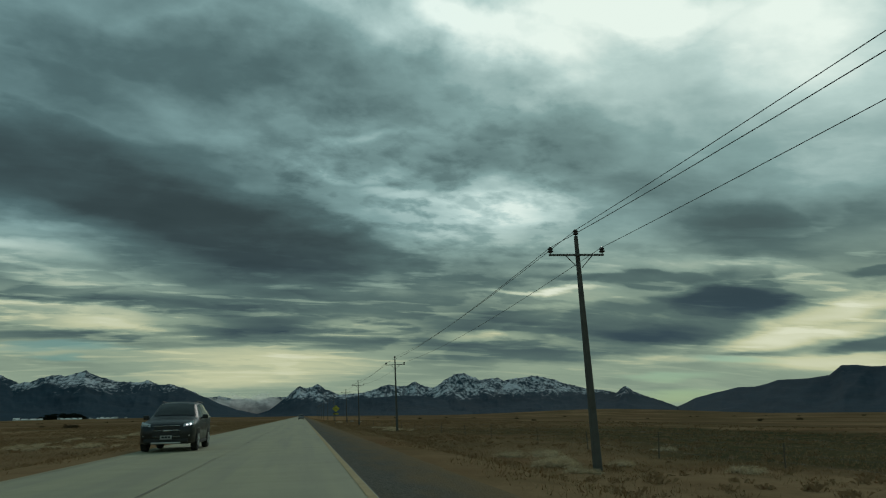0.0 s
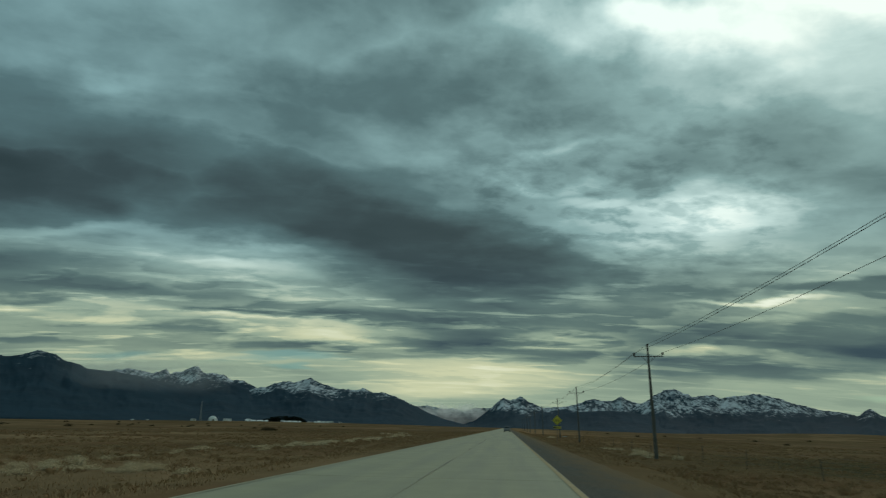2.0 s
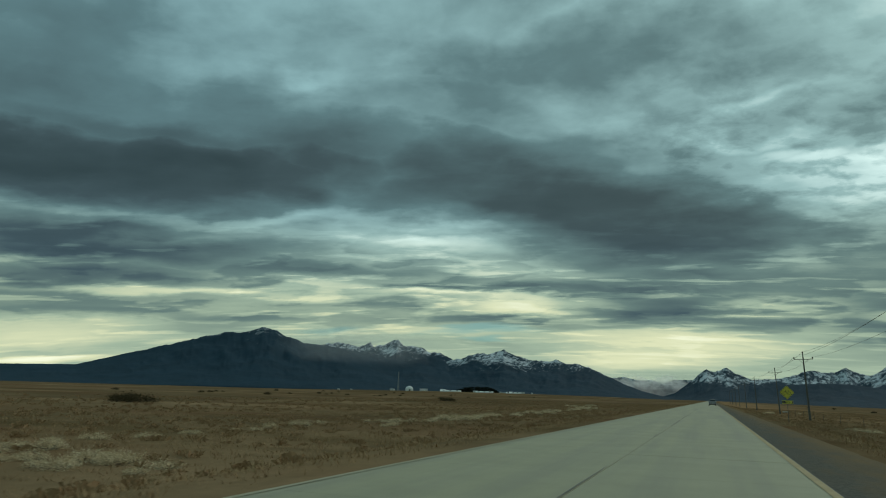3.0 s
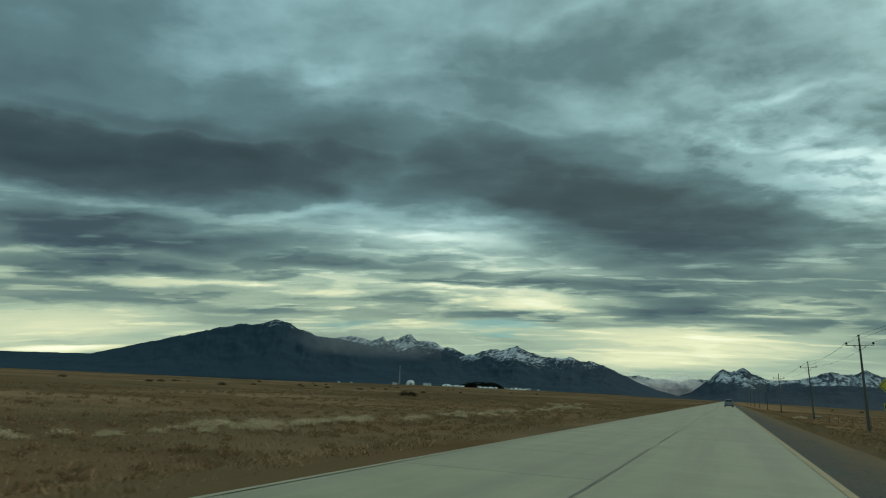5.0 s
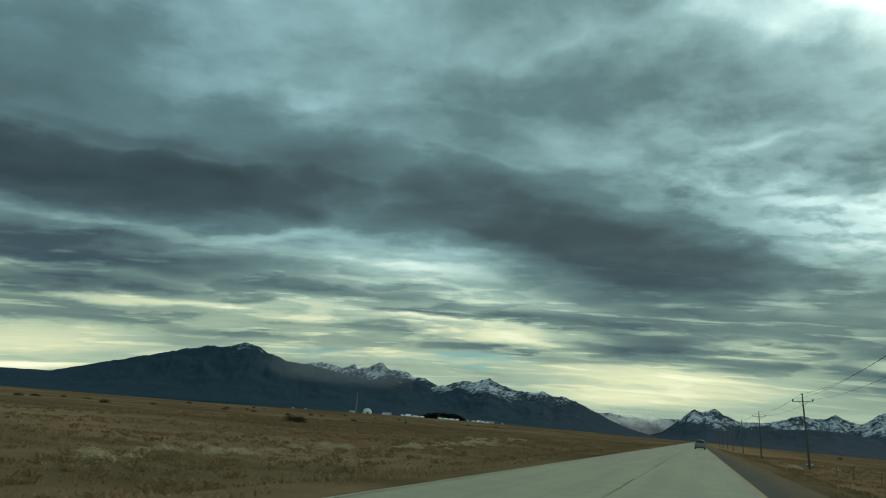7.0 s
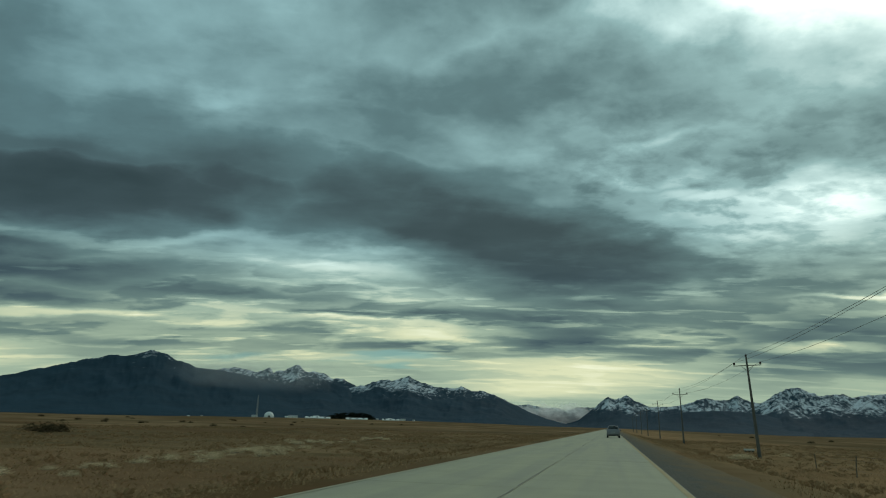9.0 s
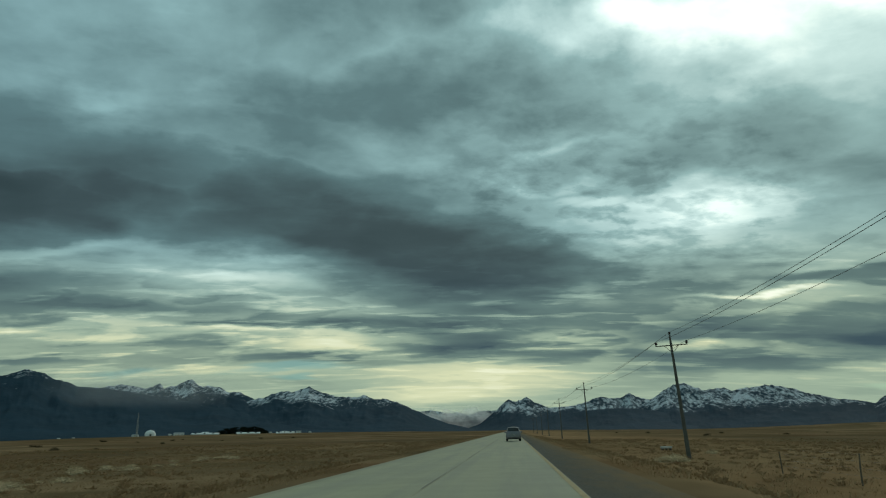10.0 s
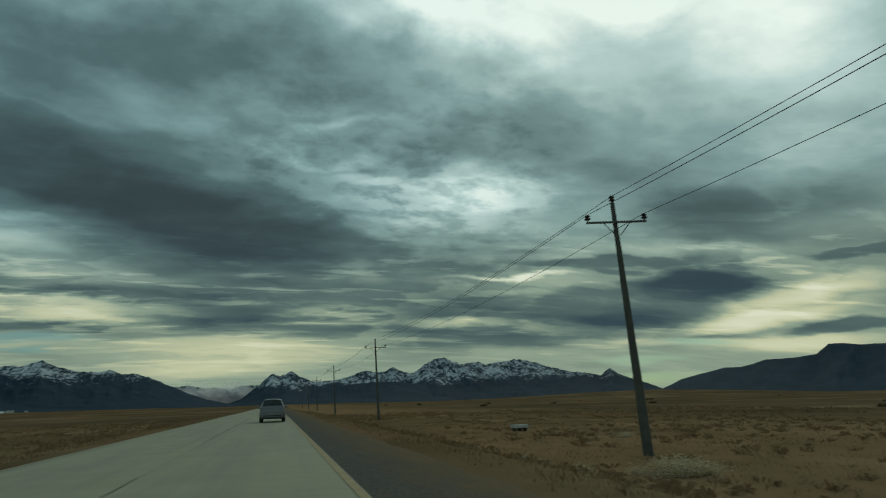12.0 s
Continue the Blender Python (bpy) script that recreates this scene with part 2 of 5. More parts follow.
    wisps = n.range(n.noise(n.vmath("ADD", veil, (5.0, 1.0, 0.0)), 2.9, 5.0, 0.52, distortion=0.3), 0.56, 0.64, 0.0, 0.15)
    value = n.math("ADD", value, n.math("MULTIPLY", big, n.range(up, 0.0, 1.0, 0.10, 0.24)))
    value = n.math("ADD", value, n.math("MULTIPLY", torn, n.math("MULTIPLY", lively, n.range(up, 0.0, 1.0, 0.13, 0.20))))
    value = n.math("ADD", value, n.math("MULTIPLY", sheets, n.math("MULTIPLY", lively, n.math("MULTIPLY", calm, n.range(up, 0.0, 1.0, 0.12, 0.02)))))
    value = n.math("ADD", value, n.math("MULTIPLY", lines, n.math("MULTIPLY", calm, n.range(up, 0.0, 1.0, 0.34, 0.10))))
    flecked = n.math("MULTIPLY", n.range(n.math("ABSOLUTE", n.math("SUBTRACT", bearing, 9.0)), 8.0, 20.0, 1.0, 0.15, "SMOOTHSTEP"),
                     n.math("MULTIPLY", up, n.range(height, 17.0, 27.0, 1.0, 0.25)))
    puffs = n.range(n.noise(n.vmath("ADD", deck, (4.0, 2.0, 0.0)), 3.3, 6.0, 0.56, distortion=0.15), 0.46, 0.62, 0.06, -0.10)
    value = n.math("ADD", value, n.math("MULTIPLY", puffs, n.math("MULTIPLY", flecked, n.range(value, 0.25, 0.6, 0.2, 1.0))))
    value = n.math("ADD", value, n.math("MULTIPLY", wisps, n.math("MULTIPLY", calm, n.range(height, 9.0, 14.0, 1.0, 0.1))))
    value = n.math("ADD", value, 0.0, clamp=True)
    high = n.ramp(value, ((0.0, (0.031, 0.052, 0.056)), (0.18, (0.047, 0.076, 0.082)), (0.42, (0.100, 0.178, 0.186)),
                          (0.66, (0.260, 0.43, 0.435)), (0.85, (0.56, 0.78, 0.77)), (1.0, (0.93, 1.12, 1.07))))
    low = n.ramp(value, ((0.0, (0.022, 0.044, 0.060)), (0.2, (0.047, 0.082, 0.100)), (0.42, (0.125, 0.195, 0.175)),
                         (0.62, (0.320, 0.42, 0.310)), (0.8, (0.63, 0.67, 0.43)), (1.0, (0.84, 0.88, 0.66))))
    high = n.mix(1.0, high, n.mix(n.range(bearing, -45.0, 25.0, 0.0, 1.0), (0.950, 1.0, 1.050), (1.055, 1.0, 0.955)), "MULTIPLY")
    cloud = n.mix(n.range(height, 5.5, 16.0, 0.0, 1.0, "SMOOTHSTEP"), low, high)
    air = n.tree.nodes.new("ShaderNodeTexSky")
    air.sky_type, air.sun_disc = "NISHITA", False
    air.sun_elevation, air.sun_rotation = radians(SUN_HEIGHT), radians(SUN_BEARING)
    clear_air = n.mix(1.0, air.outputs[0], (0.026, 0.047, 0.046), "MULTIPLY")
    gap = n.math("MULTIPLY", n.math("MINIMUM", banks(CLEAR, 1.35, 0.2), 1.0), 0.65)
    back = n.tree.nodes.new("ShaderNodeBackground")
    n.plug(n.mix(gap, cloud, clear_air), back.inputs[0])
    back.inputs[1].default_value = 1.0
    out = n.tree.nodes.new("ShaderNodeOutputWorld")
    n.tree.links.new(back.outputs[0], out.inputs[0])


build_sky()

sun = new("sun", bpy.data.lights.new("sun", "SUN"))
sun.data.energy, sun.data.angle, sun.data.color = 0.5, radians(25), (1.0, 0.96, 0.88)
_b, _h = radians(SUN_BEARING), radians(SUN_HEIGHT)
sun.matrix_world = look((0, 0, 50), (-math.sin(_b) * math.cos(_h), -math.cos(_b) * math.cos(_h), 50 - math.sin(_h)))

# ---------------------------------------------------------------- materials
def material(name, build):
    m = bpy.data.materials.new(name)
    m.use_nodes = True
    n = Nodes(m.node_tree)
    shader = n.tree.nodes.new("ShaderNodeBsdfPrincipled")
    out = n.tree.nodes.new("ShaderNodeOutputMaterial")
    n.tree.links.new(shader.outputs[0], out.inputs[0])
    build(n, shader.inputs)
    return m


def bump(n, inputs, height, strength, distance):
    b = n.tree.nodes.new("ShaderNodeBump")
    b.inputs["Strength"].default_value, b.inputs["Distance"].default_value = strength, distance
    n.plug(height, b.inputs["Height"])
    n.plug(b.outputs[0], inputs["Normal"])


def where(n):
    return n.add("ShaderNodeNewGeometry")


def stretched(n, v, sx, sy, sz):
    return n.vmath("MULTIPLY", v, (sx, sy, sz))


def simple(name, a, b, rough=0.7, metal=0.0, scale=6.0, relief=0.2, coat=0.0):
    """Two shades mixed by a coarse and a fine noise in the thing's own space."""
    def build(n, s):
        v = n.add("ShaderNodeTexCoord", 3)
        coarse, fine = n.noise(v, scale, 4.0), n.noise(v, scale * 9, 5.0, 0.65)
        t = n.math("ADD", n.math("MULTIPLY", coarse, 0.65), n.math("MULTIPLY", fine, 0.35))
        n.plug(n.mix(n.range(t, 0.35, 0.65), a, b), s["Base Color"])
        n.plug(n.range(fine, 0.3, 0.7, max(rough - 0.08, 0.02), min(rough + 0.08, 1.0)), s["Roughness"])
        s["Metallic"].default_value = metal
        s["Coat Weight"].default_value = coat
        if relief:
            bump(n, s, fine, relief, 0.01)
    return material(name, build)


def ground_build(n, s):
    v = where(n)
    broad = n.noise(stretched(n, v, 0.7, 0.35, 1), 0.035, 5.0, 0.6)
    patch = n.noise(stretched(n, v, 1.0, 0.35, 1), 0.22, 5.0, 0.6)
    bands = n.noise(stretched(n, v, 0.25, 1.0, 1), 0.02, 4.0, 0.55)
    fine = n.noise(v, 3.0, 6.0, 0.7)
    c = n.mix(n.range(patch, 0.35, 0.68), (0.285, 0.183, 0.100), (0.375, 0.246, 0.138))
    c = n.mix(n.range(broad, 0.44, 0.56, 0.0, 0.75), c, (0.110, 0.080, 0.041))
    c = n.mix(n.range(bands, 0.46, 0.58, 0.0, 0.5), c, (0.085, 0.062, 0.032))
    scrub = n.noise(stretched(n, v, 0.6, 1.0, 1), 0.11, 4.0, 0.6)
    c = n.mix(n.range(scrub, 0.56, 0.64, 0.0, 0.45), c, (0.075, 0.056, 0.030))
    c = n.mix(n.range(fine, 0.3, 0.7, 0.0, 0.45), c, (0.190, 0.128, 0.074))
    tuft = n.noise(stretched(n, v, 1.0, 0.7, 1), 1.3, 4.0, 0.6)
    c = n.mix(n.range(tuft, 0.48, 0.70, 0.0, 0.45), c, (0.185, 0.120, 0.066))
    c = n.mix(n.range(n.noise(stretched(n, v, 0.2, 1.0, 1), 0.055, 4.0, 0.6), 0.52, 0.62, 0.0, 0.5), c, (0.078, 0.054, 0.021))
    c = n.mix(n.range(n.noise(stretched(n, v, 1, 0.5, 1), 0.6, 6.0, 0.7), 0.64, 0.74, 0.0, 0.4), c, (0.36, 0.25, 0.14))
    rust = n.noise(stretched(n, v, 0.5, 1.0, 1), 0.045, 5.0, 0.62)
    c = n.mix(n.range(rust, 0.48, 0.60, 0.0, 0.45), c, (0.175, 0.085, 0.044))
    split = n.tree.nodes.new("ShaderNodeSeparateXYZ")
    n.plug(v, split.inputs[0])
    # drier, paler grass on the plain farther along the road
    dry = n.math("MULTIPLY", n.range(n.math("ADD", split.outputs[1], n.math("MULTIPLY", rust, 60.0)), 150.0, 215.0, 0.0, 1.0, "SMOOTHSTEP"), n.math("MULTIPLY", n.range(split.outputs[0], 4.0, 9.0, 0.0, 0.5), n.range(split.outputs[0], 25.0, 60.0, 1.0, 0.0)))
    c = n.mix(n.math("MULTIPLY", dry, n.range(patch, 0.3, 0.6, 0.4, 1.0)), c, (0.46, 0.275, 0.140))
    # a damp hollow with greener sedge beside the first stretch of the road
    wander = n.math("MULTIPLY", n.math("SUBTRACT", n.noise(stretched(n, v, 1.0, 0.6, 1), 0.09, 5.0, 0.6), 0.5), 22.0)
    across = n.range(n.math("ABSOLUTE", n.math("SUBTRACT", n.math("ADD", split.outputs[0], wander), 38.0)), 20.0, 13.0, 0.0, 1.0, "SMOOTHSTEP")
    along = n.range(n.math("ADD", split.outputs[1], n.math("MULTIPLY", wander, 2.0)), 130.0, 85.0, 0.0, 1.0, "SMOOTHSTEP")
    c = n.mix(n.math("MULTIPLY", n.math("MULTIPLY", across, along), 0.8), c, (0.050, 0.052, 0.026))
    n.plug(c, s["Base Color"])
    s["Roughness"].default_value = 0.95
    s["Specular IOR Level"].default_value = 0.0
    bump(n, s, n.math("ADD", fine, n.math("MULTIPLY", patch, 1.5)), 0.35, 0.10)


def gravel_build(n, s):
    v = where(n)
    stones = n.tree.nodes.new("ShaderNodeTexVoronoi")
    n.plug(v, stones.inputs["Vector"])
    stones.inputs["Scale"].default_value = 28.0
    broad = n.noise(stretched(n, v, 1.0, 0.15, 1), 1.1, 5.0, 0.6)
    c = n.mix(n.range(stones.outputs["Color"], 0.2, 0.8), (0.100, 0.092, 0.076), (0.165, 0.152, 0.128))
    c = n.mix(n.range(broad, 0.45, 0.7, 0.0, 0.6), c, (0.140, 0.115, 0.082))
    split = n.tree.nodes.new("ShaderNodeSeparateXYZ")
    n.plug(v, split.inputs[0])
    grown = n.math("ADD", n.math("ABSOLUTE", split.outputs[0]), n.math("MULTIPLY", n.noise(stretched(n, v, 1.0, 0.3, 1), 1.6, 5.0, 0.6), 3.0))
    c = n.mix(n.range(grown, 5.4, 7.0, 0.0, 0.97), c, (0.215, 0.148, 0.084))
    n.plug(c, s["Base Color"])
    s["Roughness"].default_value = 1.0
    s["Specular IOR Level"].default_value = 0.05
    bump(n, s, stones.outputs["Distance"], 0.7, 0.03)


def concrete_build(n, s):
    v = where(n)
    each = n.add("ShaderNodeObjectInfo", 5)
    lanes = n.noise(stretched(n, v, 1.0, 0.035, 1), 1.3, 4.0, 0.55)
    cloudy = n.noise(v, 0.7, 5.0, 0.6)
    grain = n.noise(v, 60.0, 4.0, 0.7)
    groove = n.noise(stretched(n, v, 0.5, 14.0, 1), 4.0, 2.0)
    c = n.mix(n.range(cloudy, 0.3, 0.7), (0.365, 0.338, 0.205), (0.435, 0.402, 0.250))
    c = n.mix(n.range(lanes, 0.42, 0.68, 0.0, 0.45), c, (0.25, 0.236, 0.19))
    c = n.mix(n.range(grain, 0.35, 0.7, 0.0, 0.25), c, (0.22, 0.21, 0.19))
    c = n.mix(n.math("MULTIPLY", each, 0.16), c, (0.28, 0.262, 0.21))
    n.plug(c, s["Base Color"])
    s["Roughness"].default_value = 0.82
    bump(n, s, n.math("ADD", grain, n.math("MULTIPLY", groove, 0.6)), 0.25, 0.006)


def mountain_material(name, snow_from, snow_full, cover=1.0, patch=0.012, bare=(900.0, 990.0)):
    """Dark forest and rock, blued by painted-in haze, with snow lying on the flatter high ground between two heights.
    """
    def build(n, s):
        v = where(n)
        split = n.tree.nodes.new("ShaderNodeSeparateXYZ")
        n.plug(v, split.inputs[0])
        z = split.outputs[2]
        rag = n.noise(v, 0.008, 5.0, 0.6)
        bowls = n.noise(stretched(n, v, 1.0, 0.6, 0.8), patch, 3.0, 0.5)
        gully = n.noise(stretched(n, v, 1.3, 0.6, 0.55), patch * 3.4, 8.0, 0.76, distortion=0.35)
        rocks = n.math("ADD", n.math("MULTIPLY", bowls, 0.30), n.math("MULTIPLY", gully, 0.70))
        streaks = n.noise(stretched(n, v, 1.0, 1.0, 0.22), 0.03, 6.0, 0.65)
        level = n.math("ADD", z, n.math("MULTIPLY", n.math("SUBTRACT", rag, 0.5), (snow_full - snow_from) * 1.2))
        deep = n.range(level, snow_from - (snow_full - snow_from), snow_full, -0.34, -0.012)
        deep = n.math("ADD", deep, n.range(z, bare[0], bare[1], 0.0, -0.035))
        snow = n.math("MULTIPLY", n.range(n.math("ADD", rocks, deep), 0.445, 0.545, 0.0, 1.0), cover)
        # the blue of these tones is haze of distance, put into the base colour
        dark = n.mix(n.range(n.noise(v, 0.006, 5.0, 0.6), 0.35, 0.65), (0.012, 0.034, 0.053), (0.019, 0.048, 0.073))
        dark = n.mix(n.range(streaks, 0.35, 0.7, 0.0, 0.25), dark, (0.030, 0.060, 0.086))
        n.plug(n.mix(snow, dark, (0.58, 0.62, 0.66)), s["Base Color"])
        s["Roughness"].default_value = 0.9
        s["Specular IOR Level"].default_value = 0.1
        bump(n, s, streaks, 0.35, 14.0)
    return material(name, build)


GROUND = material("dry_steppe", ground_build)
GRAVEL = material("gravel", gravel_build)
CONCRETE_ROAD = material("road_concrete", concrete_build)
JOINT = simple("joint_sealant", (0.09, 0.082, 0.065), (0.14, 0.13, 0.10), 0.9)
TAR = simple("tar_seal", (0.10, 0.095, 0.08), (0.21, 0.197, 0.155), 0.7, scale=1.5)
YELLOW_PAINT = simple("yellow_road_paint", (0.31, 0.215, 0.075), (0.42, 0.305, 0.12), 0.7, scale=2.0)
WORN_PAINT = simple("worn_road_paint", (0.36, 0.32, 0.22), (0.42, 0.37, 0.24), 0.8, scale=2.0)
POLE_CONCRETE = simple("pole_concrete", (0.075, 0.075, 0.068), (0.125, 0.122, 0.11), 0.85, scale=2.5, relief=0.3)
STEEL = simple("weathered_steel", (0.10, 0.105, 0.10), (0.17, 0.175, 0.165), 0.55, 0.6, 5.0)
INSULATOR = simple("brown_glazed_porcelain", (0.018, 0.012, 0.010), (0.03, 0.02, 0.016), 0.2, scale=3.0, relief=0.0)
WIRE = simple("aluminium_wire", (0.05, 0.05, 0.05), (0.09, 0.09, 0.09), 0.5, 0.5, 3.0, 0.0)

# ---------------------------------------------------------------- helpers for meshes
def link_mesh(name, verts, faces, mat, parent=None, smooth=False):
    me = bpy.data.meshes.new(name)
    me.from_pydata([tuple(v) for v in verts], [], faces)
    if smooth:
        me.polygons.foreach_set("use_smooth", [True] * len(me.polygons))
    me.materials.append(mat)
    ob = new(name, me)
    ob.parent = parent
    return ob


def part(name, bm, mat, parent=None, label="", smooth=False):
    """One bmesh as one mesh object under a thing."""
    me = bpy.data.meshes.new(name)
    bmesh.ops.recalc_face_normals(bm, faces=bm.faces)
    if smooth:
        for f in bm.faces:
            f.smooth = True
    bm.to_mesh(me)
    bm.free()
    me.materials.append(mat)
    ob = new(name, me)
    ob.parent = parent
    return tagged(ob, label)


def box(bm, x0, x1, y0, y1, z0, z1, bevel=0.0):
    made = bmesh.ops.create_cube(bm, size=1.0)["verts"]
    for v in made:
        v.co = Vector((x0 + (v.co.x + 0.5) * (x1 - x0), y0 + (v.co.y + 0.5) * (y1 - y0), z0 + (v.co.z + 0.5) * (z1 - z0)))
    if bevel:
        edges = list({e for v in made for e in v.link_edges})
        bmesh.ops.bevel(bm, geom=edges, offset=bevel, segments=2, affect="EDGES", profile=0.5)
    return made


def rod(bm, a, b, ra, rb=None, sides=8):
    """A tapered round bar from a to b."""
    a, b = Vector(a), Vector(b)
    rb = ra if rb is None else rb
    d = (b - a).normalized()
    u = d.orthogonal().normalized()
    w = d.cross(u)
    rings = []
    for c, r in ((a, ra), (b, rb)):
        rings.append([bm.verts.new(c + (u * math.cos(k * math.tau / sides) + w * math.sin(k * math.tau / sides)) * r) for k in range(sides)])
    for k in range(sides):
        bm.faces.new((rings[0][k], rings[0][(k + 1) % sides], rings[1][(k + 1) % sides], rings[1][k]))
    bm.faces.new(rings[0][::-1])
    bm.faces.new(rings[1])


def tube(bm, pts, r, sides=5):
    """A round wire along points that run mainly along y."""
    rings = [[bm.verts.new(p + Vector((r * math.cos(k * math.tau / sides), 0, r * math.sin(k * math.tau / sides)))) for k in range(sides)] for p in pts]
    for lo, hi in zip(rings, rings[1:]):
        for k in range(sides):
            bm.faces.new((lo[k], lo[(k + 1) % sides], hi[(k + 1) % sides], hi[k]))
    bm.faces.new(rings[0][::-1])
    bm.faces.new(rings[-1])


def turned(bm, profile, centre=(0, 0, 0), axis="Z", sides=16):
    """A turned solid from (radius, height) pairs."""
    rings = []
    for r, h in profile:
        ring = []
        for k in range(sides):
            a = k * math.tau / sides
            p = (r * math.cos(a), r * math.sin(a), h)
            p = {"Z": p, "X": (p[2], p[0], p[1]), "Y": (p[0], p[2], p[1])}[axis]
            ring.append(bm.verts.new(Vector(p) + Vector(centre)))
        rings.append(ring)
    for lo, hi in zip(rings, rings[1:]):
        for k in range(sides):
            bm.faces.new((lo[k], lo[(k + 1) % sides], hi[(k + 1) % sides], hi[k]))
    bm.faces.new(rings[0][::-1])
    bm.faces.new(rings[-1])


# ---------------------------------------------------------------- land
def smooth(t):
    t = min(max(t, 0.0), 1.0)
    return t * t * (3 - 2 * t)


def land(x, y):
    """Height of the ground: a low road bank on a plain that falls gently to the right."""
    ax = abs(x)
    if ax <= 3.5:
        return -0.25
    foot = -0.95 if x > 0 else -0.75
    edge = 6.4 if x > 0 else 5.0
    if ax <= edge:
        return -0.04 - 0.03 * (ax - 3.5)
    z = -0.12 + (foot + 0.12) * smooth((ax - edge) / 4.5)
    away = max(ax - edge - 4.5, 0.0)
    z += -0.017 * min(away, 3000) if x > 0 else 0.0004 * min(away, 1800)
    z += 3.9 * math.exp(-((x + 225) / 190) ** 2 - ((y - 690) / 170) ** 2)
    z += 7.0 * math.exp(-((x - 400) / 160) ** 2 - ((y - 880) / 160) ** 2)
    amount = min(away / 40.0, 1.0)
    z += amount * 0.45 * noise.noise(Vector((x * 0.03, y * 0.018, 0.3)))
    z += min(away / 400.0, 1.0) * 2.2 * noise.noise(Vector((x * 0.004, y * 0.004, 7.7)))
    z += 0.10 * min(away / 3.0, 1.0) * noise.noise(Vector((x * 0.35, y * 0.25, 2.0)))
    return z


def steps(points):
    out = []
    for (a, b, d) in points:
        k = max(1, round((b - a) / d))
        out += [a + (b - a) * i / k for i in range(k)]
    return out + [points[-1][1]]


def build_ground():
    side = steps(((3.5, 6.5, 0.5), (6.5, 14, 0.75), (14, 40, 2.0), (40, 120, 6.0), (120, 400, 20.0), (400, 1200, 80.0), (1200, 4900, 370.0)))
    xs = [-v for v in reversed(side)] + [-3.4, 0.0, 3.4] + side
    xs = sorted(set(xs))
    ys = steps(((-4900, -300, 460.0), (-300, -20, 20.0), (-20, 260, 2.0), (260, 420, 5.0), (420, 900, 20.0), (900, 2000, 70.0), (2000, 4900, 240.0)))
    verts = [(x, y, land(x, y)) for y in ys for x in xs]
    w = len(xs)
    faces = [(j * w + i, j * w + i + 1, (j + 1) * w + i + 1, (j + 1) * w + i) for j in range(len(ys) - 1) for i in range(w - 1)]
    tagged(link_mesh("ground", verts, faces, GROUND, smooth=True), "dry brown steppe grassland reaching to the mountains", "ground", kind="structure")
    for name, a, b, mat, label in (("shoulder_east", 3.53, 5.9, GRAVEL, "grey gravel shoulder beside the concrete road"),
                               ("shoulder_west", -4.6, -3.53, GROUND, "bare brown earth verge beside the concrete road")):
        sy = steps(((-60, 260, 2.0), (260, 1500, 20.0)))
        cols = [a + (b - a) * k / 6 for k in range(7)]
        vs = []
        for y in sy:
            for k, x in enumerate(cols):
                rag = 0.25 * noise.noise(Vector((x, y * 0.6, 4.0))) if k in (0, 6) and abs(x) > 4 else 0.0
                vs.append((x + rag, y, land(x, y) + 0.016 + 0.012 * noise.noise(Vector((x * 2, y * 2, 1.0))) - (0.05 if abs(x) > 4 and k in (0, 6) else 0)))
        fs = [(j * 7 + i, j * 7 + i + 1, (j + 1) * 7 + i + 1, (j + 1) * 7 + i) for j in range(len(sy) - 1) for i in range(6)]
        tagged(link_mesh(name, vs, fs, mat, smooth=True), label, "shoulder", kind="structure")


def ridge_height(summits, b):
    """Metres above the plain at bearing b, along straight crests between the summits."""
    if b <= summits[0][0] or b >= summits[-1][0]:
        return 0.0
    for (b0, h0), (b1, h1) in zip(summits, summits[1:]):
        if b0 <= b <= b1:
            return h0 + (h1 - h0) * (b - b0) / (b1 - b0)
    return 0.0


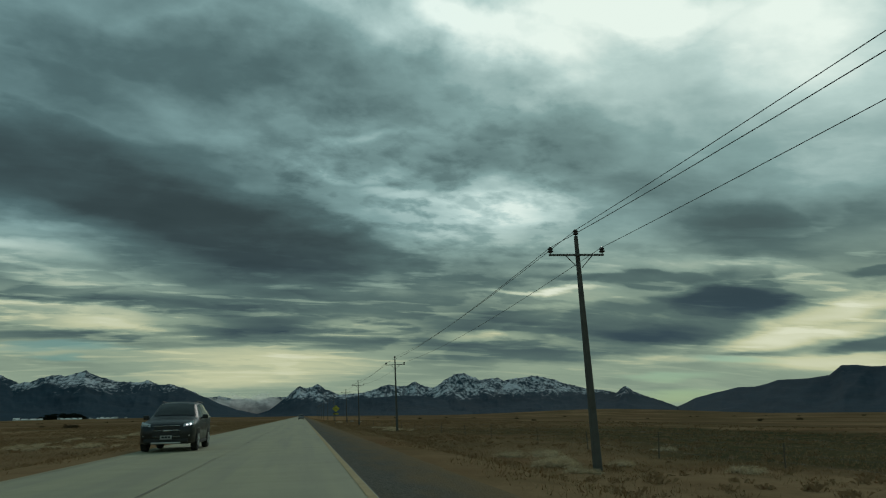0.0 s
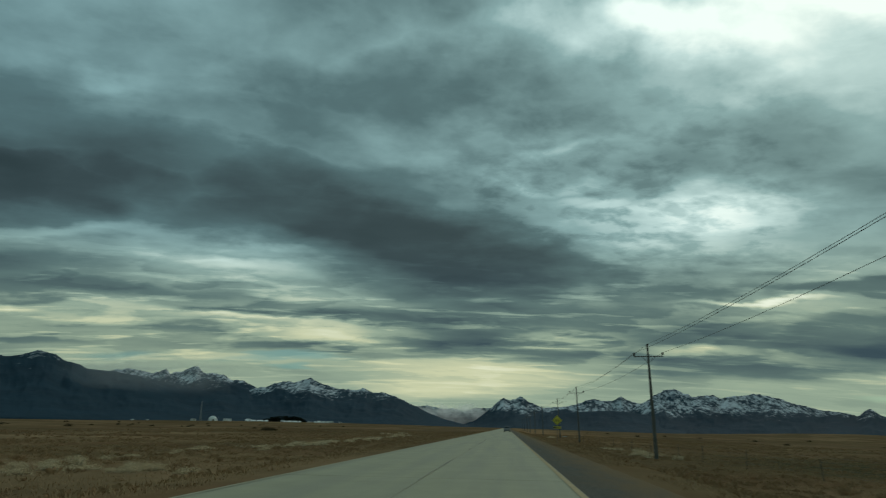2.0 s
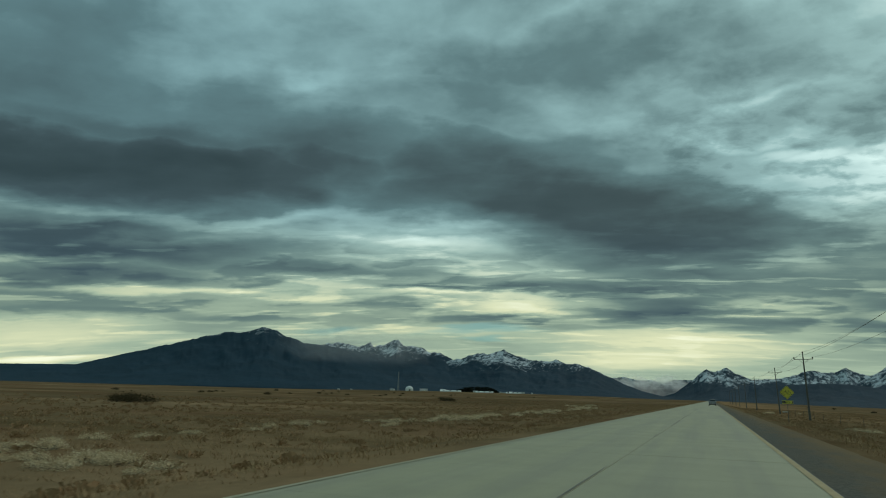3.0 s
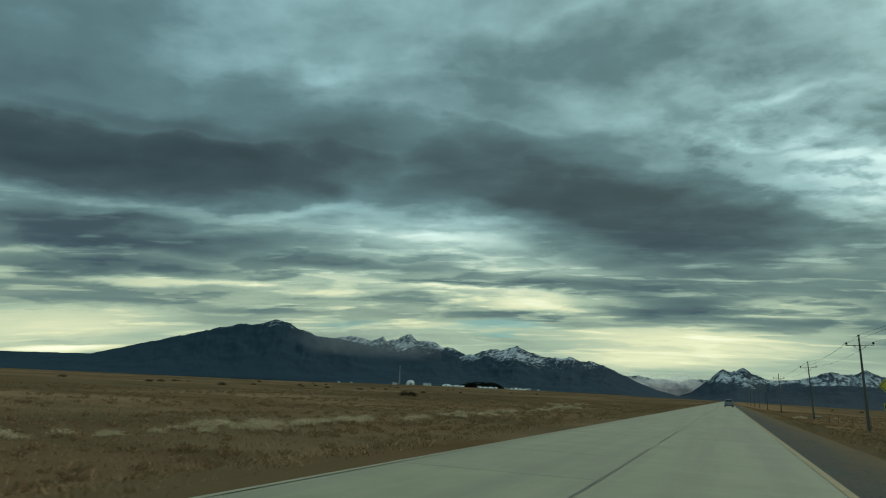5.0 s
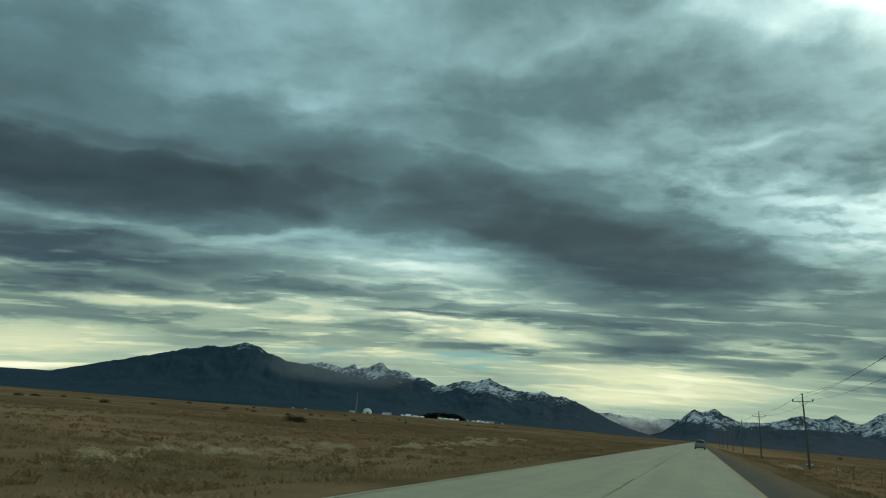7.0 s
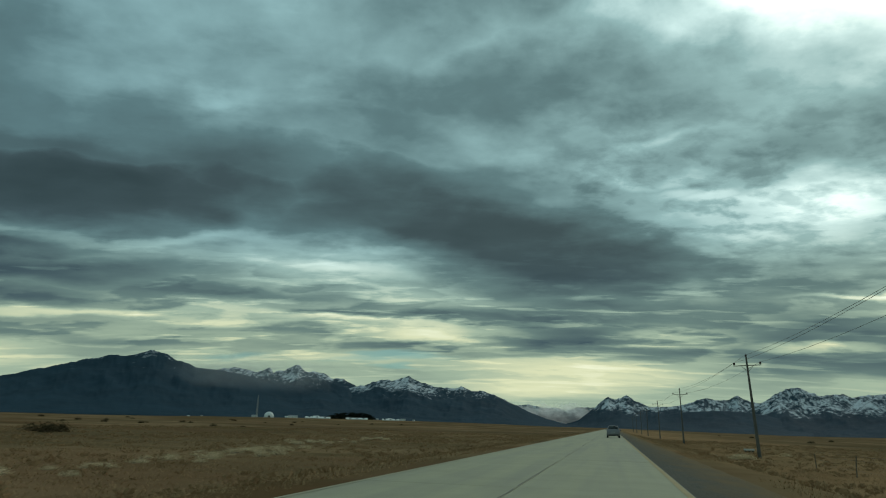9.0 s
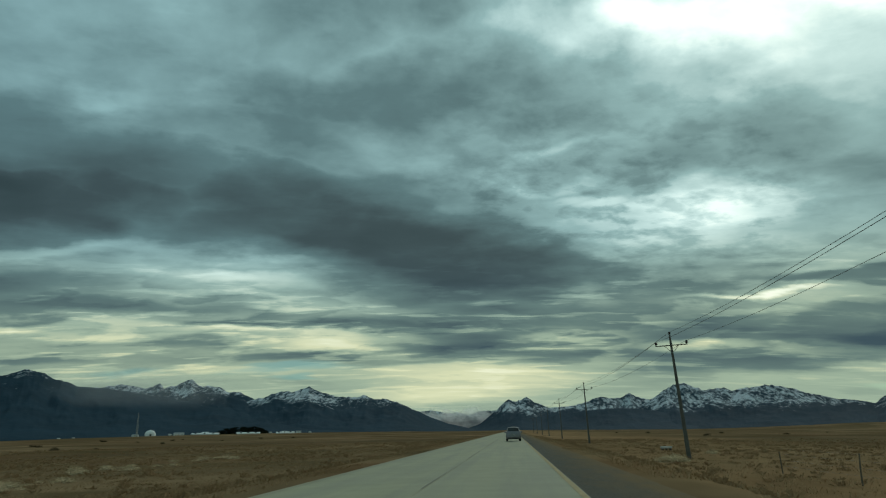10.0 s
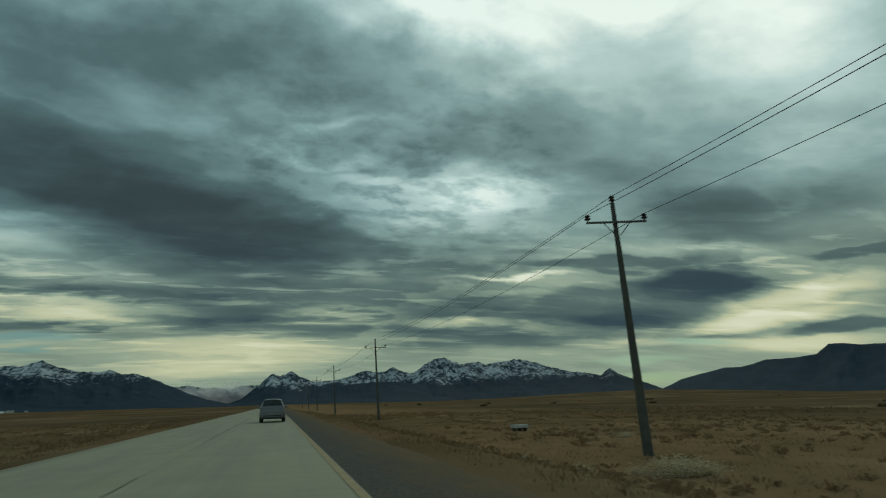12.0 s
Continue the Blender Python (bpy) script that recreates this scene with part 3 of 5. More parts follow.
def mountain(name, label, summits, distance, depth, mat, rough=0.05, seed=0.0, step=0.07, base=-2.0):
    """A massif as a height field round the valley: crest heights in degrees over the plain, spurs and gullies in front."""
    eye = (2.0, 88.0)
    crest = [(b, distance * math.tan(radians(h))) for b, h in summits]
    b0, b1 = crest[0][0], crest[-1][0]
    cols = int((b1 - b0) / step) + 1
    rows = 34
    verts = []
    for i in range(cols):
        b = b0 + (b1 - b0) * i / (cols - 1)
        for j in range(rows + 5):
            t = j / rows
            r = distance - depth * (1 - t)
            px, py = b * distance * 0.01745, r
            spur = noise.ridged_multi_fractal(Vector((px * 0.0045 + seed, py * 0.0012, seed)), 1.0, 2.1, 5, 1.0, 2.0)
            detail = noise.fractal(Vector((px * 0.012, py * 0.012, seed + 3)), 1.0, 2.0, 6)
            shift = 0.15 * (1 - min(t, 1.0)) * noise.noise(Vector((px * 0.002, py * 0.004, seed + 9)))
            h = ridge_height(crest, b + shift)
            fall = t ** 1.25 if t <= 1 else 1.0 - 1.2 * (t - 1)
            low = 4.0 * t * (1 - t) if t < 1 else 0.0
            crag = noise.ridged_multi_fractal(Vector((px * 0.014 + seed, py * 0.008, seed)), 1.0, 2.2, 4, 1.0, 2.0) - 1.0
            crag += 0.9 * min(t, 1.0) ** 6 * noise.noise(Vector((px * 0.055, py * 0.004, seed + 5)))
            top = max(h - base, 0.0)
            z = base + top * fall * (1.0 - 0.34 * low * (1.0 - 0.5 * spur)) + rough * h * (0.7 * detail + 0.55 * crag) * (0.4 + 0.6 * min(t, 1.0))
            a = radians(b)
            verts.append((eye[0] + r * math.sin(a), eye[1] + r * math.cos(a), max(z, base) - (60.0 if j == 0 else 0.0)))
    w = rows + 5
    faces = [(i * w + j, i * w + j + 1, (i + 1) * w + j + 1, (i + 1) * w + j) for i in range(cols - 1) for j in range(w - 1)]
    return tagged(link_mesh(name, verts, faces, mat, smooth=True), label, "mountain", kind="structure")


def mist_material(name, west, east, low, high, most):
    """Thin mist: light from behind comes through it, and it has ragged edges."""
    m = bpy.data.materials.new(name)
    m.use_nodes = True
    n = Nodes(m.node_tree)
    v = where(n)
    split = n.tree.nodes.new("ShaderNodeSeparateXYZ")
    n.plug(v, split.inputs[0])
    x, z = split.outputs[0], split.outputs[2]
    puff = n.noise(stretched(n, v, 1.0, 1.0, 1.6), 0.008, 5.0, 0.6)
    fade = (east - west) * 0.3
    ends = n.math("MULTIPLY", n.range(x, west, west + fade, 0.0, 1.0, "SMOOTHSTEP"), n.range(x, east, east - fade, 0.0, 1.0, "SMOOTHSTEP"))
    top = n.range(n.math("ADD", z, n.math("MULTIPLY", puff, -130.0)), high - 60.0, high - 150.0, 0.0, most, "SMOOTHSTEP")
    foot = n.range(n.math("ADD", z, n.math("MULTIPLY", puff, -60.0)), low - 60.0, low, 0.0, 1.0, "SMOOTHSTEP")
    thick = n.math("MULTIPLY", n.math("MULTIPLY", n.math("MULTIPLY", top, foot), ends), n.range(puff, 0.3, 0.55, 0.4, 1.0))
    glow = n.add("ShaderNodeBsdfTranslucent", in_0=(0.92, 0.93, 0.90, 1))
    clear = n.add("ShaderNodeBsdfTransparent")
    both = n.add("ShaderNodeMixShader", in_0=thick, in_1=clear, in_2=glow)
    out = n.tree.nodes.new("ShaderNodeOutputMaterial")
    n.tree.links.new(both, out.inputs[0])
    return m


def mist_bank(mat, label, distance, from_b, to_b, z0, z1):
    verts = []
    for k in range(31):
        a = radians(from_b + (to_b - from_b) * k / 30)
        for j, back in enumerate((0, 18, 30, 25, 8)):
            r = distance + back
            verts.append((2.0 + r * math.sin(a), 88.0 + r * math.cos(a), z0 + (z1 - z0) * j / 4))
    faces = [(i * 5 + j, i * 5 + j + 1, (i + 1) * 5 + j + 1, (i + 1) * 5 + j) for i in range(30) for j in range(4)]
    tagged(link_mesh("mist_bank", verts, faces, mat, smooth=True), label, "mist", kind="structure")


def build_mist():
    """Mist in the valley before the far snowy mountains, and a thin veil below the western crest."""
    mist_bank(mist_material("valley_mist", -690.0, 30.0, -60.0, 160.0, 0.9), "pale mist lying in the valley before far mountains", 4590.0, -9.5, 1.5, -10.0, 160.0)
    mist_bank(mist_material("slope_mist", -2080.0, -1300.0, 150.0, 320.0, 0.22), "thin veil of mist on the dark mountain side", 3560.0, -36.0, -20.0, 60.0, 330.0)


def build_mountains():
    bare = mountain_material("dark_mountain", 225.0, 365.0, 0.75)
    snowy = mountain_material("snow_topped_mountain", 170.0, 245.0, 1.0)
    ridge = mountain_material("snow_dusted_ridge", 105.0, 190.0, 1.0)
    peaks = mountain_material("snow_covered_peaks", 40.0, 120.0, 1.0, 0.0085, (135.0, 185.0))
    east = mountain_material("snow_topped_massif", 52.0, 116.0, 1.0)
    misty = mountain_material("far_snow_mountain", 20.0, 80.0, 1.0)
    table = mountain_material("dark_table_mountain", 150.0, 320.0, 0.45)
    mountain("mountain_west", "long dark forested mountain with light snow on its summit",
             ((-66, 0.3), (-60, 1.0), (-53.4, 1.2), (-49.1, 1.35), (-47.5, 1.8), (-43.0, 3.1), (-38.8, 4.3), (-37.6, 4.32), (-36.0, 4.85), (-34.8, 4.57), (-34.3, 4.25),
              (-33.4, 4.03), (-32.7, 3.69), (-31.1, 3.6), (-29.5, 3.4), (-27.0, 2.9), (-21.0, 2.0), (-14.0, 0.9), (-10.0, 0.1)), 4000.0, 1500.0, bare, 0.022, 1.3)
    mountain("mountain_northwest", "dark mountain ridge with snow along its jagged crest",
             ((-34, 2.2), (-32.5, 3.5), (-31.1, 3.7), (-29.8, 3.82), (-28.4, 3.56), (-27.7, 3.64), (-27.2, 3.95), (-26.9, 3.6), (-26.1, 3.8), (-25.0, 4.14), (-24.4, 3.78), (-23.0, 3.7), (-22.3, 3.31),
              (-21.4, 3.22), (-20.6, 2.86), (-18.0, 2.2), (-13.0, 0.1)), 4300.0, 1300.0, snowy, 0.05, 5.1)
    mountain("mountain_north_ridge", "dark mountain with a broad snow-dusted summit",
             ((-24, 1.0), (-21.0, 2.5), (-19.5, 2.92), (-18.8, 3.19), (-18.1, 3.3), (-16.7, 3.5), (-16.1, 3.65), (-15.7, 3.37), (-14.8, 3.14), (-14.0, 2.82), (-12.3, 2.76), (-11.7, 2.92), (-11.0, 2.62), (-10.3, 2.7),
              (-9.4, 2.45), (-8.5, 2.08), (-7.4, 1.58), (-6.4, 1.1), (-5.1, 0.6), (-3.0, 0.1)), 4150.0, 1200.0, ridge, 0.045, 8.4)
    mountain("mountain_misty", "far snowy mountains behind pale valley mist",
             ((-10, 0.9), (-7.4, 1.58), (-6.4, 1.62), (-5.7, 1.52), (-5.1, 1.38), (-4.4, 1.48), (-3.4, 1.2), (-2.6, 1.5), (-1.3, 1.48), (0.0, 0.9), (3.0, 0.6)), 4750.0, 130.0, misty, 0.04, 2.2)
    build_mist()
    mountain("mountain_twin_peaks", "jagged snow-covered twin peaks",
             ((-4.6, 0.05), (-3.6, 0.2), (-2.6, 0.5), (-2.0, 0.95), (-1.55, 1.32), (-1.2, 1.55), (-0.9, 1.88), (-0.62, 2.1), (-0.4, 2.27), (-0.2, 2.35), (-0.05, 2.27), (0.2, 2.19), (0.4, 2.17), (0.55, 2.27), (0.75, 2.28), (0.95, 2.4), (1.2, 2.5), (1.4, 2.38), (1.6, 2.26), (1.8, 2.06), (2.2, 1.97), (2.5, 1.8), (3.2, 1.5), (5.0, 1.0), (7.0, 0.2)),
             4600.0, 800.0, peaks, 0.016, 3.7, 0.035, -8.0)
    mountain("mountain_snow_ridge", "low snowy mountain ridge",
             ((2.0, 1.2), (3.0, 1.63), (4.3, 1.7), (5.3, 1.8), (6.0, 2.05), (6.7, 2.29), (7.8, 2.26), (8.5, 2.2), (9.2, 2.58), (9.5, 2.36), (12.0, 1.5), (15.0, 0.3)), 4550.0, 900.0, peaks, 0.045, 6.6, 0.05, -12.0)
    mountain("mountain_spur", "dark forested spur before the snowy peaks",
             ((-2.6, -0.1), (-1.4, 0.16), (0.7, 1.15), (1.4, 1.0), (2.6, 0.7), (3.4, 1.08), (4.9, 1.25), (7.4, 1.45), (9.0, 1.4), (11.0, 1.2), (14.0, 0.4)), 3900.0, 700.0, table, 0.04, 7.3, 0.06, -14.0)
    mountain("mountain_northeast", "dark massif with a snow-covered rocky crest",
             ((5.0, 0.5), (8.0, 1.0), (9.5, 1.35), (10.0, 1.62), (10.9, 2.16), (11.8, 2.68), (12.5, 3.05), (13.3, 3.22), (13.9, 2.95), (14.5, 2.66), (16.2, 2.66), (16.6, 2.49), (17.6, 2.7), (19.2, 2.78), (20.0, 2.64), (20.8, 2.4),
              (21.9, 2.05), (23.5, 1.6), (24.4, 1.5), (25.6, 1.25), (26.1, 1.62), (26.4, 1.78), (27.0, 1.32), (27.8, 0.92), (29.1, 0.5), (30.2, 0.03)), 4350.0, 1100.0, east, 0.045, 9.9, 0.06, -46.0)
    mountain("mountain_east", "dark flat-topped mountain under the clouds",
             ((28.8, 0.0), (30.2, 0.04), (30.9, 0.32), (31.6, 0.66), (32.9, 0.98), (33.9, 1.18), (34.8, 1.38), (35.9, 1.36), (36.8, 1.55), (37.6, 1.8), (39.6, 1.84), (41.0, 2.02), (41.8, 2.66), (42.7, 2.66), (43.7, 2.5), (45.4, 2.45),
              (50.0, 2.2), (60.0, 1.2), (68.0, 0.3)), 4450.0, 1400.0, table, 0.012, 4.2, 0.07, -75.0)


def build_road():
    sy = steps(((-80, 300, 4.5), (300, 3200, 60.0)))
    base = []
    for y in sy:
        base += [(-3.53, y, -0.25), (-3.53, y, -0.022), (3.53, y, -0.022), (3.53, y, -0.25)]
    fs = [(j * 4 + i, j * 4 + i + 1, (j + 1) * 4 + i + 1, (j + 1) * 4 + i) for j in range(len(sy) - 1) for i in range(3)]
    road = tagged(link_mesh("road", base, fs, JOINT), "pale concrete two-lane road, straight and empty", "road", kind="structure")
    bm = bmesh.new()
    box(bm, 0.0, 3.488, 0.0, 4.488, -0.02, 0.0, 0.008)
    slab_mesh = bpy.data.meshes.new("slab")
    bm.to_mesh(slab_mesh)
    bm.free()
    slab_mesh.materials.append(CONCRETE_ROAD)
    for k in range(-4, 68):
        for side in (-3.494, 0.006):
            s = new("slab", slab_mesh)
            s.parent = road
            s.location = (side, k * 4.5, 0.003 * noise.noise(Vector((k * 0.9, side, 0.5))))
    far = [(-3.49, 306.0, 0.0), (3.49, 306.0, 0.0), (3.49, 3200.0, 0.0), (-3.49, 3200.0, 0.0)]
    link_mesh("far_pavement", far, [(0, 1, 2, 3)], CONCRETE_ROAD, road)
    # a dark tar seal along the middle joint, broken where it has worn away
    vs, fs = [], []
    for k in range(-20, 900):
        y = k * 0.35
        wide = 0.008 + 0.022 * max(0.0, noise.noise(Vector((0.3, y * 0.22, 6.0))) + 0.1)
        x = -0.03 + 0.025 * noise.noise(Vector((0.0, y * 0.5, 2.0)))
        vs += [(x - wide, y, 0.0085), (x + wide, y, 0.0085)]
        if k > -20 and noise.noise(Vector((4.0, y * 0.09, 0.0))) > 0.0:
            i = len(vs)
            fs.append((i - 4, i - 3, i - 1, i - 2))
    link_mesh("tar_seal", vs, fs, TAR, road)
    for x0, x1, coat in ((3.34, 3.47, YELLOW_PAINT), (-3.47, -3.37, WORN_PAINT)):
        vs, fs = [], []
        ly = steps(((-18, 306, 1.5), (306, 2400, 60.0)))
        for y in ly:
            wob = 0.008 * noise.noise(Vector((x0, y * 0.8, 0)))
            vs += [(x0 + wob, y, 0.009), (x1 + wob, y, 0.009)]
        fs = [(2 * j, 2 * j + 1, 2 * j + 3, 2 * j + 2) for j in range(len(ly) - 1)]
        link_mesh("edge_line", vs, fs, coat, road)


build_ground()
build_mountains()


# ---------------------------------------------------------------- power line
# base x, y, height of the top insulator, lean
POLE_ROW = ((12.5, -37.0, 8.15, -1.5), (12.72, 23.95, 7.83, -1.5), (13.65, 84.93, 7.98, -1.5), (13.9, 145.73, 7.99, -2.0), (14.58, 196.92, 8.10, -3.0), (13.52, 253.56, 8.02, -1.5),
            (13.34, 310.31, 8.04, -1.5), (13.25, 368.0, 8.05, -1.0), (13.5, 425.0, 8.05, -1.0), (13.5, 482.0, 8.05, -1.0), (13.5, 540.0, 8.05, -1.0))


def utility_pole():
    thing = new("utility_pole")
    bm = bmesh.new()
    z0, z1 = -1.8, 9.05
    rings = []
    for z, w, d in ((z0, 0.15, 0.135), (0.0, 0.145, 0.13), (z1 - 0.05, 0.066, 0.062), (z1, 0.058, 0.055)):
        c = 0.025
        rings.append([bm.verts.new(p) for p in ((-w + c, -d, z), (w - c, -d, z), (w, -d + c, z), (w, d - c, z), (w - c, d, z), (-w + c, d, z), (-w, d - c, z), (-w, -d + c, z))])
    for lo, hi in zip(rings, rings[1:]):
        for k in range(8):
            bm.faces.new((lo[k], lo[(k + 1) % 8], hi[(k + 1) % 8], hi[k]))
    bm.faces.new(rings[-1])
    part("shaft", bm, POLE_CONCRETE, thing)
    bm = bmesh.new()
    box(bm, -1.18, 1.18, -0.165, -0.085, 8.25, 8.32, 0.008)
    part("crossarm", bm, STEEL, thing, "dark steel crossarm")
    for side in (-1, 1):
        bm = bmesh.new()
        rod(bm, (side * 0.52, -0.125, 8.25), (side * 0.09, -0.12, 7.8), 0.018)
        part("brace", bm, STEEL, thing)
    for x, y, z in ((-1.12, -0.125, 8.32), (1.12, -0.125, 8.32), (0.0, 0.0, 9.04)):
        bm = bmesh.new()
        turned(bm, ((0.02, 0.0), (0.02, 0.05), (0.06, 0.055), (0.105, 0.075), (0.11, 0.115), (0.072, 0.135), (0.068, 0.16), (0.098, 0.175), (0.10, 0.215), (0.066, 0.235), (0.058, 0.262), (0.03, 0.275)), (x, y, z), sides=14)
        part("insulator", bm, INSULATOR, thing, "dark brown porcelain insulator", smooth=True)
    return tagged(thing, "grey concrete utility pole with a short steel crossarm", "utility pole", group="utility poles along the road")


def build_poles():
    first = None
    places = []
    for x, y, top, lean in POLE_ROW:
        m = pose(x, y, top - 9.30, 0, lean, 0)
        places.append(m)
        if first is None:
            first = utility_pole()
            first.matrix_basis = m
        else:
            pole = copy_thing(first, m)
            if len(places) == 2:      # this one's crossarm sits off centre
                for piece in pole.children:
                    if piece.name.startswith("crossarm"):
                        piece.location.x, piece.scale.x = -0.09, 0.93
                    elif piece.name.startswith("insulator") and piece.data.vertices[0].co.x > 0.5:
                        piece.location.x = -0.17
    for hook in ((-1.12, -0.1, 8.57), (1.12, -0.1, 8.57), (0.0, 0.0, 9.28)):
        wire = new("power_line")
        tagged(wire, "thin sagging overhead power line between the poles", "cable", group="overhead power lines")
        for k_span, (ma, mb) in enumerate(zip(places, places[1:])):
            bm = bmesh.new()
            sag = 0.55 if k_span else (0.78 if hook[0] < 0 else 0.42)
            a, b = (mm @ Vector((hook[0] - (0.17 if hook[0] > 0 and kk == 1 else 0.0), hook[1], hook[2])) for kk, mm in ((k_span, ma), (k_span + 1, mb)))
            pts = [a.lerp(b, k / 14) - Vector((0, 0, sag * 4 * (k / 14) * (1 - k / 14))) for k in range(15)]
            tube(bm, pts, 0.011)
            part("span", bm, WIRE, wire)


build_poles()


# ---------------------------------------------------------------- vehicles
def glassy(name, col, rough=0.06):
    def build(n, s):
        v = n.add("ShaderNodeTexCoord", 3)
        dust = n.noise(v, 3.0, 5.0, 0.65)
        n.plug(n.mix(n.range(dust, 0.45, 0.8, 0.0, 0.5), col, (0.06, 0.065, 0.06)), s["Base Color"])
        n.plug(n.range(dust, 0.35, 0.75, rough, rough + 0.2), s["Roughness"])
        s["Specular IOR Level"].default_value = 0.6
    return material(name, build)


def paint(name, col, dirt):
    def build(n, s):
        v = n.add("ShaderNodeTexCoord", 3)
        split = n.tree.nodes.new("ShaderNodeSeparateXYZ")
        n.plug(v, split.inputs[0])
        speck = n.noise(v, 5.0, 6.0, 0.7)
        splash = n.math("ADD", split.outputs[2], n.math("MULTIPLY", speck, 0.5))
        n.plug(n.mix(n.range(splash, 0.95, 0.45, 0.0, 0.6), col, dirt), s["Base Color"])
        n.plug(n.range(speck, 0.3, 0.7, 0.25, 0.45), s["Roughness"])
        s["Metallic"].default_value = 0.25
        s["Coat Weight"].default_value = 0.25
        s["Coat Roughness"].default_value = 0.12
    return material(name, build)


DARK_PAINT = paint("charcoal_car_paint", (0.012, 0.014, 0.017), (0.036, 0.032, 0.027))
SILVER_PAINT = paint("blue_grey_car_paint", (0.185, 0.182, 0.196), (0.17, 0.155, 0.13))
CAR_GLASS = glassy("tinted_car_glass", (0.012, 0.015, 0.016))
TYRE = simple("tyre_rubber", (0.018, 0.018, 0.018), (0.035, 0.033, 0.03), 0.85, scale=9.0)
ALLOY = simple("alloy_wheel", (0.38, 0.38, 0.38), (0.55, 0.55, 0.55), 0.35, 0.8, 8.0, 0.0)
BLACK_PLASTIC = simple("black_plastic", (0.014, 0.014, 0.015), (0.03, 0.03, 0.03), 0.6, scale=12.0)
CHROME = simple("chrome_trim", (0.55, 0.56, 0.57), (0.7, 0.7, 0.71), 0.15, 1.0, 4.0, 0.0)
LAMP_LENS = simple("clear_lamp_lens", (0.42, 0.45, 0.46), (0.6, 0.63, 0.64), 0.12, 0.4, 14.0, 0.0)
def lit_build(n, s):
    s["Base Color"].default_value = (0.8, 0.85, 0.9, 1)
    s["Emission Color"].default_value = (0.9, 0.97, 1.0, 1)
    s["Emission Strength"].default_value = 1.6


LIT_LAMP = material("lit_headlight", lit_build)
RED_LENS = simple("red_lamp_lens", (0.20, 0.018, 0.014), (0.30, 0.03, 0.022), 0.18, 0.0, 14.0, 0.0)
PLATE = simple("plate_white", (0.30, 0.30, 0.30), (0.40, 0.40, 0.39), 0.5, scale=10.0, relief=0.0)


